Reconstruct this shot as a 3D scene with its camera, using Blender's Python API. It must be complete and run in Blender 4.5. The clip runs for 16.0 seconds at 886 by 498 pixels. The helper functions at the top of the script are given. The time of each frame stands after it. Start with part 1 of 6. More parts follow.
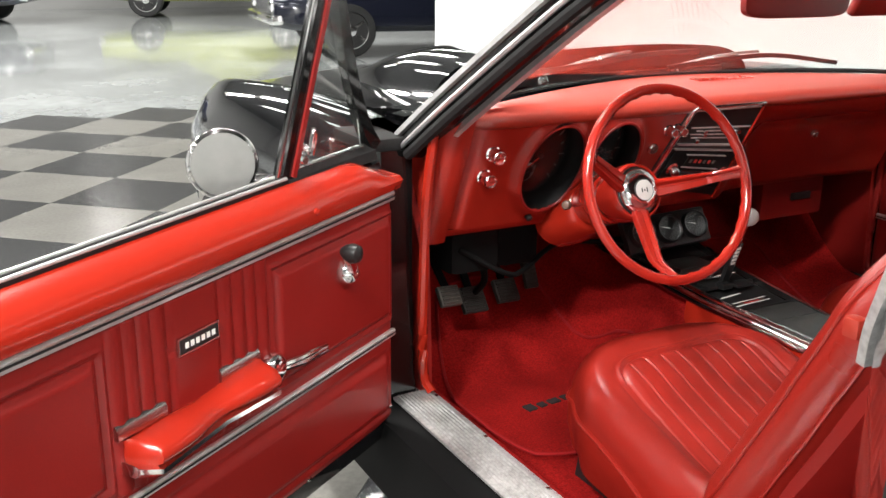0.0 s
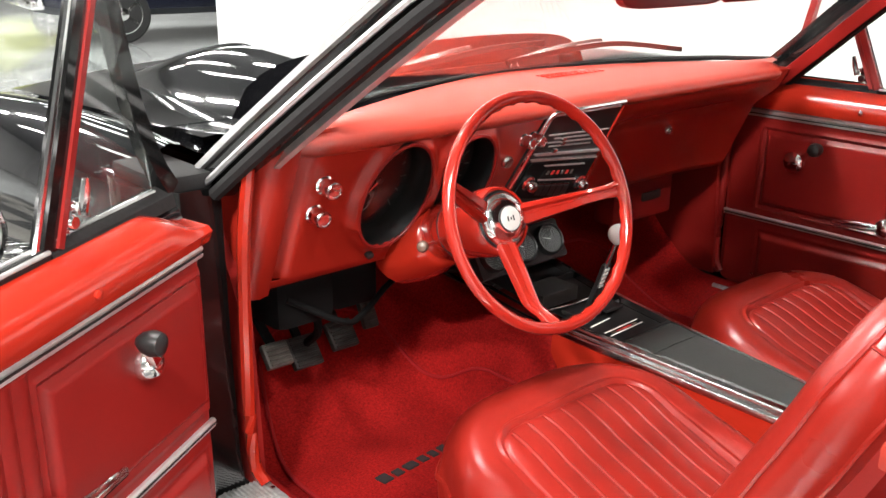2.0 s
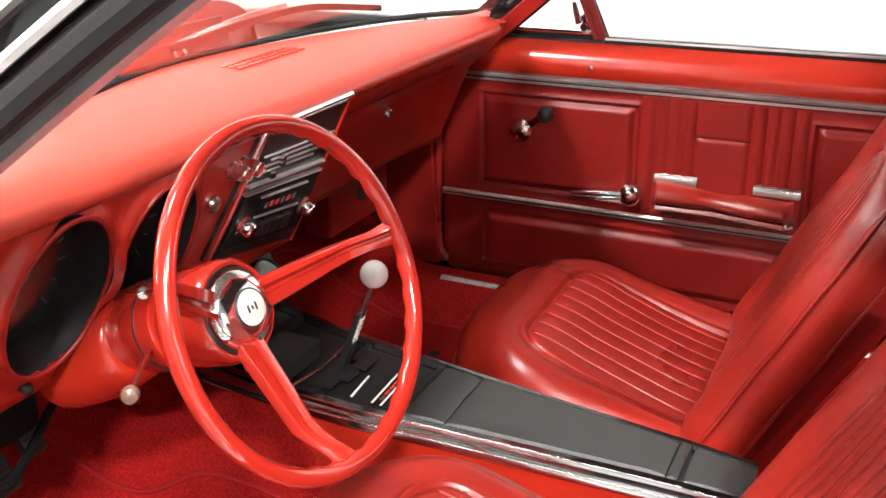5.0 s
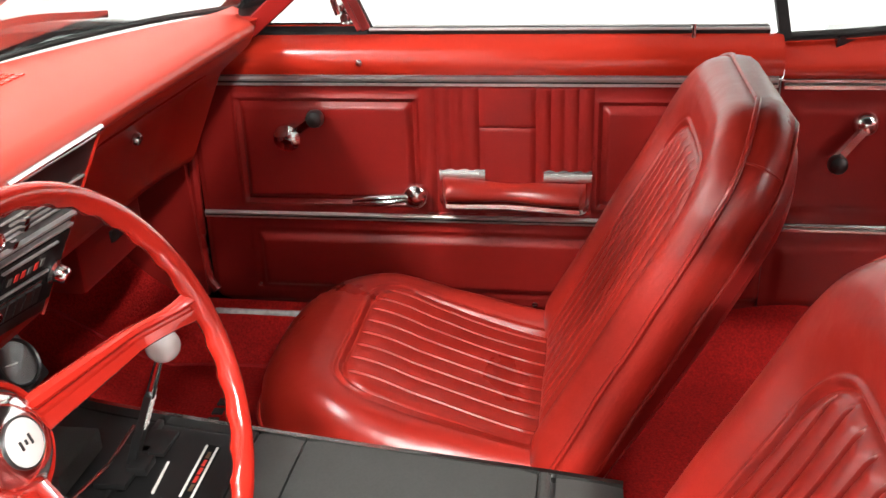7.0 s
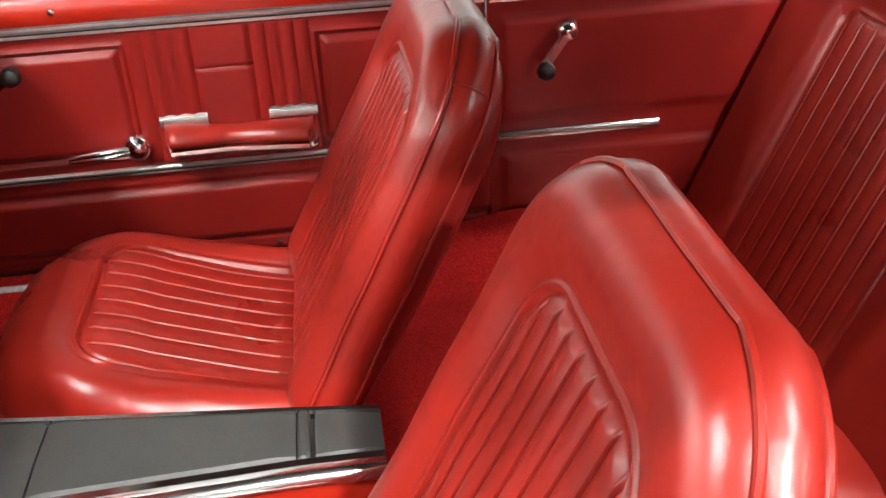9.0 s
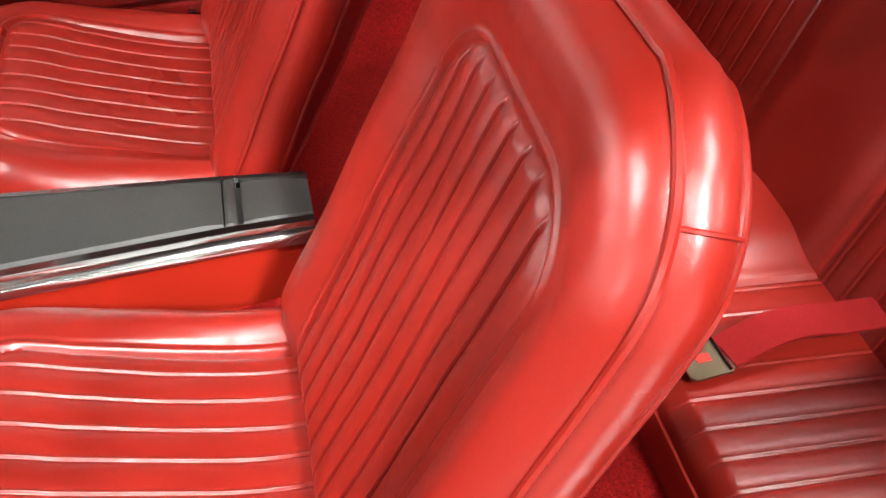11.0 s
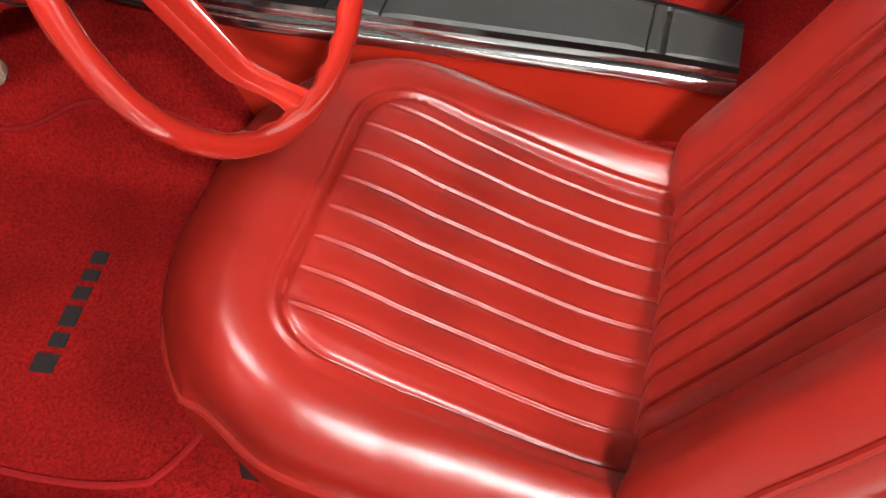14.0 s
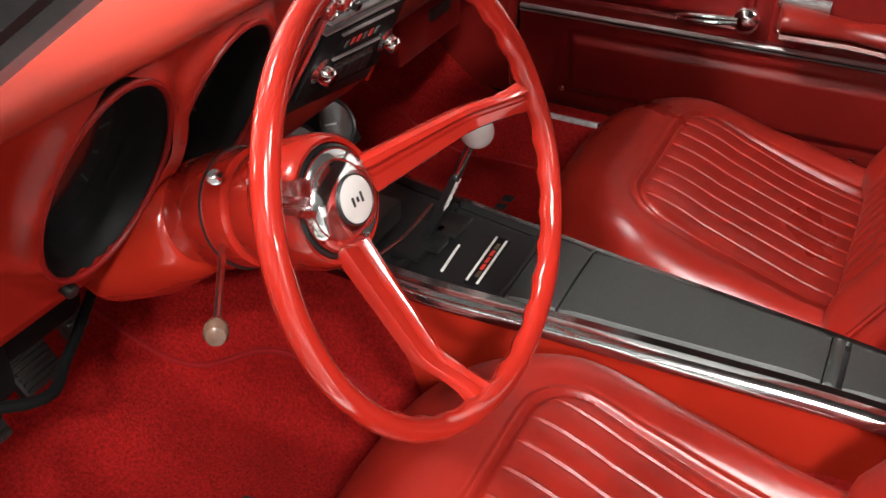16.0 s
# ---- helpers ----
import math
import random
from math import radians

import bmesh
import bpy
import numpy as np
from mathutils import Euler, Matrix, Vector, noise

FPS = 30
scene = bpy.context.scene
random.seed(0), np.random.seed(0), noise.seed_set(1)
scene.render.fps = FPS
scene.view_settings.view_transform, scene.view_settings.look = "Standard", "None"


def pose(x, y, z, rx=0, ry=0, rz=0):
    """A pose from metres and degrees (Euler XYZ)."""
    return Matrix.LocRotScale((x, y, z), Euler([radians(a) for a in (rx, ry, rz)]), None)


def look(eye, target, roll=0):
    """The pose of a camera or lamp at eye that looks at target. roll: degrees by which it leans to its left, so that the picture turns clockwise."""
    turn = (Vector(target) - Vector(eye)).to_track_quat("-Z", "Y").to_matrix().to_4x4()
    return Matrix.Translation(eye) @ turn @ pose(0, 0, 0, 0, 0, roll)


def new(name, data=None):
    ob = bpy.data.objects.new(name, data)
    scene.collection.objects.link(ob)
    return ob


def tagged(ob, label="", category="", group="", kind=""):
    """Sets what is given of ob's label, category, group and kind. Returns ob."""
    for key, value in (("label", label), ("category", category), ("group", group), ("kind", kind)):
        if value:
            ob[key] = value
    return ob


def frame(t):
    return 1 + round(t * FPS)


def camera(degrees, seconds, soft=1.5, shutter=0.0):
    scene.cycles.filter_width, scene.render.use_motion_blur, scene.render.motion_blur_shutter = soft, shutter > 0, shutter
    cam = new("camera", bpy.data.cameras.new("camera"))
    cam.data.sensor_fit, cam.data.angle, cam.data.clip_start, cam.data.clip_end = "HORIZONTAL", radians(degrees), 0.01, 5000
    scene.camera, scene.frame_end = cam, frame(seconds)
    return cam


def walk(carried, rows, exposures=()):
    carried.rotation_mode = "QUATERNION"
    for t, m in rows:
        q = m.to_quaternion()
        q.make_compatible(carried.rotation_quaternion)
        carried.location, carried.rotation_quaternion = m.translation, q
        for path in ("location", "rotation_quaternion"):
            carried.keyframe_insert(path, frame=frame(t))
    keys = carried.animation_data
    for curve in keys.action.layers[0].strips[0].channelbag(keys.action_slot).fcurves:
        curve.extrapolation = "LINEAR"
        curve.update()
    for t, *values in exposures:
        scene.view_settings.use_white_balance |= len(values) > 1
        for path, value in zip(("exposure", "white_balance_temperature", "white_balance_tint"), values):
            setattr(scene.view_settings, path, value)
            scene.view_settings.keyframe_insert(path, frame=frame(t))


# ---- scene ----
cam = camera(49.3, 16.0)
PATH = [
    (0, (-1.543, -1.361, 1.244), (-0.629, 0.319, 0.66), 0.6),
    (0.5, (-1.516, -1.267, 1.243), (-0.488, 0.341, 0.644), 0.6),
    (1, (-1.488, -1.19, 1.245), (-0.362, 0.35, 0.645), 0.4),
    (1.5, (-1.452, -1.108, 1.245), (-0.254, 0.376, 0.641), 0.2),
    (2, (-1.396, -1.01, 1.249), (-0.147, 0.422, 0.623), 0.3),
    (2.5, (-1.342, -0.924, 1.251), (-0.046, 0.454, 0.602), 0.2),
    (3, (-1.29, -0.84, 1.252), (0.071, 0.454, 0.564), 0.2),
    (3.5, (-1.237, -0.749, 1.251), (0.228, 0.404, 0.527), -0.1),
    (4, (-1.192, -0.674, 1.254), (0.347, 0.371, 0.521), -0.2),
    (4.2, (-1.178, -0.652, 1.259), (0.388, 0.348, 0.519), -0.2),
    (6.5, (-0.939, -0.435, 1.248), (0.848, -0.008, 0.458), -2.1),
    (7, (-0.933, -0.414, 1.248), (0.874, -0.126, 0.44), -2.0),
    (7.5, (-0.932, -0.425, 1.25), (0.888, -0.273, 0.434), -2.2),
    (8, (-0.929, -0.436, 1.262), (0.888, -0.433, 0.426), -2.5),
    (10.3, (-0.922, -0.46, 1.262), (0.658, -0.767, 0.075), -2.4),
    (10.5, (-0.925, -0.46, 1.254), (0.622, -0.756, 0.021), -2.4),
    (11, (-0.924, -0.459, 1.237), (0.53, -0.728, -0.11), -2.7),
    (11.5, (-0.926, -0.453, 1.227), (0.461, -0.659, -0.199), -2.7),
    (12, (-0.924, -0.445, 1.216), (0.391, -0.555, -0.286), -2.9),
    (12.5, (-0.921, -0.43, 1.209), (0.348, -0.431, -0.337), -2.8),
    (13, (-0.92, -0.417, 1.203), (0.314, -0.293, -0.367), -2.6),
    (13.5, (-0.918, -0.399, 1.195), (0.306, -0.155, -0.368), -1.9),
    (14, (-0.918, -0.382, 1.196), (0.311, -0.028, -0.342), -1.2),
    (14.5, (-0.92, -0.367, 1.2), (0.363, 0.113, -0.258), -0.4),
    (15, (-0.92, -0.357, 1.207), (0.426, 0.245, -0.144), -0.1),
    (15.5, (-0.923, -0.353, 1.219), (0.488, 0.336, -0.019), -0.0),
    (16, (-0.925, -0.351, 1.226), (0.548, 0.389, 0.094), 0.1),
]
EXPOSURES = ((0.0, -0.46), (1.5, -0.16), (3.0, 0.12), (8.2, 0.2), (10.3, 0.22), (11.2, 0.18), (12.0, 0.07), (13.5, -0.18), (14.2, -0.38), (15.0, -0.56), (16.0, -0.42))
walk(cam, [(t, look(eye, target, roll)) for t, eye, target, roll in PATH], EXPOSURES)

# ---- light: a showroom with fluorescent strips under its ceiling ----
XC = -0.01          # the car's middle line
world = bpy.data.worlds.new("world")
scene.world = world
world.use_nodes = True
bg = world.node_tree.nodes["Background"]
bg.inputs["Color"].default_value = (0.86, 0.93, 1.0, 1)
bg.inputs["Strength"].default_value = 0.012

LAMPS = [  # x, y, length along y, power
    (-1.2, 1.5, 0.5, 190), (-3.0, -1.85, 0.5, 330), (-4.4, -2.0, 0.5, 400), (-1.4, -2.9, 0.7, 140), (0.2, -3.6, 2.4, 220), (-4.4, -7.6, 2.4, 380),
    (-7.4, -0.6, 4.8, 60), (1.8, 5.6, 3.6, 190), (-2.4, 9.4, 4.8, 500), (-6.6, 8.4, 4.8, 680), (3.6, 12.6, 4.8, 520), (-2.4, 16.0, 4.8, 800),
    (-5.2, 4.6, 3.6, 45), (-4.4, 12.6, 3.6, 60), (-0.2, 7.4, 3.6, 45), (-9.0, 4.0, 3.6, 45),
    (-3.4, 5.8, 3.6, 22), (-1.6, 5.0, 3.6, 22), (-4.6, 1.8, 2.4, 18), (-6.4, 2.6, 3.6, 20), (0.4, 4.6, 2.4, 18),
    (1.2, 9.8, 3.6, 50), (5.6, 9.6, 3.6, 60), (1.0, 14.2, 3.6, 60), (6.6, 14.6, 3.6, 60),
]
CEIL = 3.9
for lx, ly, ll, power in LAMPS:
    lamp = bpy.data.lights.new("tube_light", "AREA")
    lamp.shape, lamp.size, lamp.size_y, lamp.energy = "RECTANGLE", 0.16, ll, power
    lamp.color = (1.0, 0.98, 0.95)
    new("tube_light", lamp).matrix_world = pose(lx, ly, CEIL - 0.16)

# ---- helpers of this scene ----
WORLD = {}


def thing(name, at, label, category, group="", kind="", turn=0.0):
    ob = new(name)
    ob.empty_display_size = 0.05
    m = pose(*at, 0, 0, turn)
    ob.matrix_world = m
    WORLD[ob] = m
    return tagged(ob, label, category, group, kind)


def finish(name, bm, material, smooth=38.0, fix=True):
    if fix:
        bmesh.ops.recalc_face_normals(bm, faces=bm.faces)
    me = bpy.data.meshes.new(name)
    bm.to_mesh(me)
    bm.free()
    me.polygons.foreach_set("use_smooth", [True] * len(me.polygons))
    me.set_sharp_from_angle(angle=radians(smooth))
    me.materials.append(material)
    return me


def part(name, bm, material, parent=None, label="", smooth=38.0, fix=True):
    """One mesh, built in world coordinates, as a part of its parent."""
    ob = new(name, finish(name, bm, material, smooth, fix))
    WORLD[ob] = Matrix.Identity(4)
    if parent is not None:
        ob.parent = parent
        ob.matrix_parent_inverse = WORLD[parent].inverted()
    return tagged(ob, label)


def setting(name, bm, material, label, category, kind="structure", smooth=38.0):
    return tagged(part(name, bm, material, None, label, smooth), label, category, "", kind)


def V3(*a):
    return Vector(a)


def box(bm, lo, hi, bevel=0.0, seg=2, m=None):
    """A box from corner lo to corner hi, its edges rounded."""
    lo, hi = Vector(lo), Vector(hi)
    res = bmesh.ops.create_cube(bm, size=1.0)
    vs = res["verts"]
    for v in vs:
        v.co = Vector([lo[i] + (v.co[i] + 0.5) * (hi[i] - lo[i]) for i in range(3)])
    if bevel > 0:
        es = list({e for v in vs for e in v.link_edges})
        r = bmesh.ops.bevel(bm, geom=es, offset=bevel, segments=seg, affect="EDGES", profile=0.6)
        vs = list({v for f in r["faces"] for v in f.verts} | {v for v in vs if v.is_valid})
    if m is not None:
        bmesh.ops.transform(bm, matrix=m, verts=vs)
    return vs


def loft(bm, rings, closed=True, caps=True, loop=False):
    """Skin over rings of points."""
    rows = [[bm.verts.new(p) for p in ring] for ring in rings]
    n = len(rows[0])
    pairs = list(zip(rows, rows[1:])) + ([(rows[-1], rows[0])] if loop else [])
    for a, b in pairs:
        for i in range(n if closed else n - 1):
            j = (i + 1) % n
            bm.faces.new((a[i], a[j], b[j], b[i]))
    if caps and closed and not loop:
        bm.faces.new(rows[0])
        bm.faces.new(rows[-1])
    return rows


def frames_along(pts, closed=False, up=Vector((0, 0, 1))):
    out = []
    n = len(pts)
    for i, p in enumerate(pts):
        a = pts[(i - 1) % n] if closed or i > 0 else p
        b = pts[(i + 1) % n] if closed or i < n - 1 else p
        t = (b - a).normalized()
        side = t.cross(up)
        if side.length < 1e-4:
            side = t.cross(Vector((1, 0, 0)))
        side.normalize()
        out.append((p, t, side, side.cross(t).normalized()))
    return out


def tube(bm, pts, r, seg=10, closed=False, caps=True, up=Vector((0, 0, 1))):
    pts = [Vector(p) for p in pts]
    rs = r if isinstance(r, (list, tuple)) else [r] * len(pts)
    rings = []
    for (p, t, s, u), rr in zip(frames_along(pts, closed, up), rs):
        rings.append([p + rr * (math.cos(2 * math.pi * k / seg) * s + math.sin(2 * math.pi * k / seg) * u) for k in range(seg)])
    return loft(bm, rings, True, caps, closed)


def sweep(bm, pts, profile, closed=False, up=Vector((0, 0, 1)), caps=True):
    """profile: points (side, up) swept along a path."""
    pts = [Vector(p) for p in pts]
    rings = [[p + a * s + b * u for a, b in profile] for p, t, s, u in frames_along(pts, closed, up)]
    return loft(bm, rings, True, caps, closed)


def lathe(bm, profile, m, seg=32, squash=1.0):
    """profile: (radius, height) pairs turned round the local z axis of m."""
    rings = [[m @ Vector((r * math.cos(2 * math.pi * k / seg), squash * r * math.sin(2 * math.pi * k / seg), h)) for k in range(seg)] for r, h in profile]
    return loft(bm, rings, True, True)


def axis_frame(at, z, x=Vector((1, 0, 0))):
    """A matrix whose local z looks along z."""
    z = Vector(z).normalized()
    x = Vector(x)
    if abs(x.normalized().dot(z)) > 0.95:
        x = Vector((0, 0, 1))
    x = (x - z * x.dot(z)).normalized()
    y = z.cross(x)
    m = Matrix((x, y, z)).transposed().to_4x4()
    m.translation = Vector(at)
    return m


def sheet(bm, nu, nv, f):
    """A grid of (nu+1) x (nv+1) points f(u, v), u and v from 0 to 1."""
    vs = [[bm.verts.new(f(i / nu, j / nv)) for j in range(nv + 1)] for i in range(nu + 1)]
    for i in range(nu):
        for j in range(nv):
            bm.faces.new((vs[i][j], vs[i + 1][j], vs[i + 1][j + 1], vs[i][j + 1]))
    return vs


def rim_of(vs):
    nu, nv = len(vs) - 1, len(vs[0]) - 1
    loop = [vs[i][0] for i in range(nu + 1)] + [vs[nu][j] for j in range(1, nv + 1)]
    loop += [vs[i][nv] for i in range(nu - 1, -1, -1)] + [vs[0][j] for j in range(nv - 1, 0, -1)]
    return loop


def skirt(bm, loop, *moves):
    """Walls hung on a closed loop of points: each move maps a point to the next ring."""
    rows, last = [loop], loop
    for f in moves:
        ring = [bm.verts.new(f(v.co)) for v in last]
        for i in range(len(ring)):
            j = (i + 1) % len(ring)
            bm.faces.new((last[i], last[j], ring[j], ring[i]))
        rows.append(ring)
        last = ring
    return rows


def slab(bm, outline, f, thick):
    """A plate: outline of (a, b) pairs, placed by f(a, b, c) with c from 0 to thick."""
    lo = [bm.verts.new(f(a, b, 0.0)) for a, b in outline]
    hi = [bm.verts.new(f(a, b, thick)) for a, b in outline]
    n = len(outline)
    bm.faces.new(lo)
    bm.faces.new(hi)
    for i in range(n):
        bm.faces.new((lo[i], lo[(i + 1) % n], hi[(i + 1) % n], hi[i]))


def smooth_step(a, b, x):
    t = min(1.0, max(0.0, (x - a) / (b - a)))
    return t * t * (3 - 2 * t)


def lerp(a, b, t):
    return a + (b - a) * t


def table(keys, x):
    """Smooth reading of a short table of (x, value) pairs."""
    if x <= keys[0][0]:
        return keys[0][1]
    for (x0, v0), (x1, v1) in zip(keys, keys[1:]):
        if x <= x1:
            return lerp(v0, v1, (x - x0) / (x1 - x0))
    return keys[-1][1]


def curve3(points, n):
    """Points along a smooth curve through the given ones (Catmull-Rom)."""
    p = [Vector(q) for q in points]
    p = [2 * p[0] - p[1]] + p + [2 * p[-1] - p[-2]]
    out = []
    m = len(p) - 3
    for k in range(n + 1):
        s = min(k / n * m, m - 1e-6)
        i = int(s)
        t = s - i
        a, b, c, d = p[i:i + 4]
        out.append(0.5 * ((2 * b) + (c - a) * t + (2 * a - 5 * b + 4 * c - d) * t * t + (3 * b - 3 * c + d - a) * t ** 3))
    return out

# ---- materials ----
def material(name, colour, rough=0.5, metal=0.0, grain=None, bump=None, vary=0.0, vary_scale=3.0, coat=0.0, spec=0.5, sheen=0.0, rough_vary=0.0, soft=None):
    """A principled surface. grain: (scale, depth of colour change); bump: (scale, strength, distance); vary: slow patches of wear."""
    m = bpy.data.materials.new(name)
    m.use_nodes = True
    t = m.node_tree
    p = t.nodes["Principled BSDF"]
    p.inputs["Base Color"].default_value = (*colour, 1)
    p.inputs["Roughness"].default_value = rough
    p.inputs["Metallic"].default_value = metal
    p.inputs["Specular IOR Level"].default_value = spec
    p.inputs["Coat Weight"].default_value = coat
    p.inputs["Coat Roughness"].default_value = 0.05 if rough < 0.29 else 0.22
    p.inputs["Sheen Weight"].default_value = sheen
    geo = t.nodes.new("ShaderNodeTexCoord")
    last = None
    for kind, scale, depth, lo, hi in (("slow", vary_scale, vary, 0.35, 0.7), ("fine", grain[0] if grain else 1, grain[1] if grain else 0, 0.3, 0.7)):
        if depth <= 0:
            continue
        nz = t.nodes.new("ShaderNodeTexNoise")
        nz.inputs["Scale"].default_value = scale
        nz.inputs["Detail"].default_value = 6
        t.links.new(geo.outputs["Object"], nz.inputs["Vector"])
        mr = t.nodes.new("ShaderNodeMapRange")
        mr.inputs["From Min"].default_value, mr.inputs["From Max"].default_value = lo, hi
        mr.inputs["To Min"].default_value, mr.inputs["To Max"].default_value = 1 - depth, 1 + depth * 0.6
        t.links.new(nz.outputs["Fac"], mr.inputs["Value"])
        mx = t.nodes.new("ShaderNodeVectorMath")
        mx.operation = "SCALE"
        if last is None:
            mx.inputs[0].default_value = colour
        else:
            t.links.new(last, mx.inputs[0])
        t.links.new(mr.outputs[0], mx.inputs["Scale"])
        last = mx.outputs[0]
        if kind == "slow" and rough_vary:
            rr = t.nodes.new("ShaderNodeMapRange")
            rr.inputs["From Min"].default_value, rr.inputs["From Max"].default_value = 0.3, 0.7
            rr.inputs["To Min"].default_value, rr.inputs["To Max"].default_value = rough - rough_vary, rough + rough_vary
            t.links.new(nz.outputs["Fac"], rr.inputs["Value"])
            t.links.new(rr.outputs[0], p.inputs["Roughness"])
    if last is not None:
        t.links.new(last, p.inputs["Base Color"])
    if bump:
        nz = t.nodes.new("ShaderNodeTexNoise")
        nz.inputs["Scale"].default_value, nz.inputs["Detail"].default_value = bump[0], 4
        t.links.new(geo.outputs["Object"], nz.inputs["Vector"])
        b = t.nodes.new("ShaderNodeBump")
        b.inputs["Strength"].default_value, b.inputs["Distance"].default_value = bump[1], bump[2]
        t.links.new(nz.outputs["Fac"], b.inputs["Height"])
        t.links.new(b.outputs[0], p.inputs["Normal"])
        if soft:
            nz = t.nodes.new("ShaderNodeTexNoise")
            nz.inputs["Scale"].default_value, nz.inputs["Detail"].default_value = soft[0], 3
            t.links.new(geo.outputs["Object"], nz.inputs["Vector"])
            c = t.nodes.new("ShaderNodeBump")
            c.inputs["Strength"].default_value, c.inputs["Distance"].default_value = soft[1], soft[2]
            t.links.new(nz.outputs["Fac"], c.inputs["Height"])
            t.links.new(c.outputs[0], b.inputs["Normal"])
    return m


RED = (0.245, 0.0125, 0.0075)
vinyl = material("red_vinyl", RED, 0.31, spec=0.55, grain=(420, 0.06), bump=(900, 0.14, 0.001), vary=0.05, vary_scale=3, rough_vary=0.05, soft=(20, 0.28, 0.006))
panel_vinyl = material("red_panel_vinyl", (0.205, 0.0095, 0.0075), 0.36, spec=0.36, grain=(380, 0.06), bump=(700, 0.08, 0.001), vary=0.08, vary_scale=6)
paint_red = material("red_gloss_paint", (0.35, 0.018, 0.008), 0.22, vary=0.04, vary_scale=4, coat=0.6)
face_red = material("red_dash_paint", (0.30, 0.014, 0.007), 0.36, vary=0.05, vary_scale=4, spec=0.4, bump=(40, 0.03, 0.002))
# near black, so the shade under the dashboard is held in the colour
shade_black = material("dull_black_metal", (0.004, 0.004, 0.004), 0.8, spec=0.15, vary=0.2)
dash_red = material("red_dash_vinyl", (0.31, 0.024, 0.012), 0.36, spec=0.8, grain=(500, 0.03), bump=(700, 0.06, 0.001), vary=0.05)
wheel_red = material("red_wheel_plastic", (0.34, 0.016, 0.009), 0.15, vary=0.04, coat=0.8)
carpet = material("red_carpet", (0.27, 0.009, 0.008), 0.95, grain=(240, 0.40), bump=(330, 0.7, 0.004), vary=0.20, vary_scale=6, spec=0.05)
black_paint = material("black_gloss_paint", (0.006, 0.006, 0.007), 0.06, coat=1.0, vary=0.1)
jamb_black = material("black_jamb_paint", (0.005, 0.005, 0.005), 0.10, vary=0.3, vary_scale=14, coat=0.4, spec=0.4)
rubber = material("black_rubber", (0.016, 0.015, 0.015), 0.66, spec=0.2, grain=(200, 0.2), bump=(300, 0.2, 0.001))
pedal_rubber = material("worn_pedal_rubber", (0.024, 0.022, 0.019), 0.6, grain=(150, 0.3), vary=0.3, vary_scale=20)
black_vinyl = material("black_console_vinyl", (0.030, 0.031, 0.029), 0.48, grain=(300, 0.2), bump=(700, 0.22, 0.001), vary=0.15, vary_scale=8)
black_plastic = material("black_plastic", (0.012, 0.012, 0.012), 0.38, grain=(200, 0.15), vary=0.15)
dial_black = material("dial_black", (0.0045, 0.0045, 0.0045), 0.6, spec=0.2)
chrome = material("chrome", (0.88, 0.87, 0.86), 0.11, 1.0, vary=0.06, vary_scale=30)
brushed = material("bright_trim", (0.62, 0.60, 0.58), 0.24, 1.0, grain=(300, 0.1), vary=0.12, vary_scale=12)
# less metallic chrome: the white it would mirror is put into its colour
pale_trim = material("pale_bright_trim", (0.72, 0.71, 0.70), 0.32, 0.75, grain=(90, 0.06), vary=0.10, vary_scale=25)
pedal_metal = material("worn_pedal_metal", (0.12, 0.115, 0.10), 0.45, 0.5, grain=(150, 0.2), vary=0.3, vary_scale=25)
alu = material("worn_aluminium", (0.66, 0.66, 0.65), 0.42, 0.75, grain=(120, 0.22), bump=(160, 0.2, 0.001), vary=0.25, vary_scale=14)
steel_tan = material("dull_brass_steel", (0.33, 0.27, 0.17), 0.4, 1.0, vary=0.15, vary_scale=40)
knob_tan = material("worn_tan_plastic", (0.11, 0.06, 0.042), 0.2, vary=0.12, vary_scale=60)
ivory = material("ivory_plastic", (0.62, 0.60, 0.57), 0.22, vary=0.06, vary_scale=40)
white_paint = material("white_marking", (0.75, 0.74, 0.70), 0.5)
faint_mark = material("faint_marking", (0.10, 0.10, 0.09), 0.6)
red_print = material("red_print", (0.55, 0.03, 0.02), 0.5)
webbing = material("red_webbing", (0.24, 0.006, 0.007), 0.9, grain=(500, 0.2), bump=(600, 0.5, 0.001), spec=0.2)
ink = material("black_stitching", (0.012, 0.006, 0.006), 0.9, grain=(300, 0.3))
wall_white = material("white_wall_paint", (0.88, 0.89, 0.88), 0.6, vary=0.02, vary_scale=1)
wall_grey = material("grey_wall_paint", (0.50, 0.50, 0.49), 0.7, vary=0.06, vary_scale=0.7)
ceiling_paint = material("dark_ceiling_paint", (0.10, 0.10, 0.10), 0.8, vary=0.05, vary_scale=0.8)
concrete = material("polished_concrete", (0.45, 0.475, 0.47), 0.14, grain=(9, 0.12), vary=0.22, vary_scale=0.9, coat=0.5, rough_vary=0.05)
tile_grey = material("grey_vinyl_tile", (0.26, 0.253, 0.23), 0.20, grain=(60, 0.12), vary=0.10, vary_scale=3, coat=0.3)
tile_dark = material("dark_vinyl_tile", (0.06, 0.061, 0.061), 0.20, grain=(90, 0.35), vary=0.12, vary_scale=3, coat=0.3)
tyre_black = material("tyre_rubber", (0.02, 0.02, 0.02), 0.75, grain=(80, 0.2))
car_navy = material("dark_navy_paint", (0.012, 0.014, 0.026), 0.10, coat=1.0, vary=0.1)
car_lime = material("pale_green_paint", (0.42, 0.46, 0.16), 0.12, coat=1.0, vary=0.05)
headliner = material("black_headliner", (0.03, 0.028, 0.028), 0.8, grain=(300, 0.1))


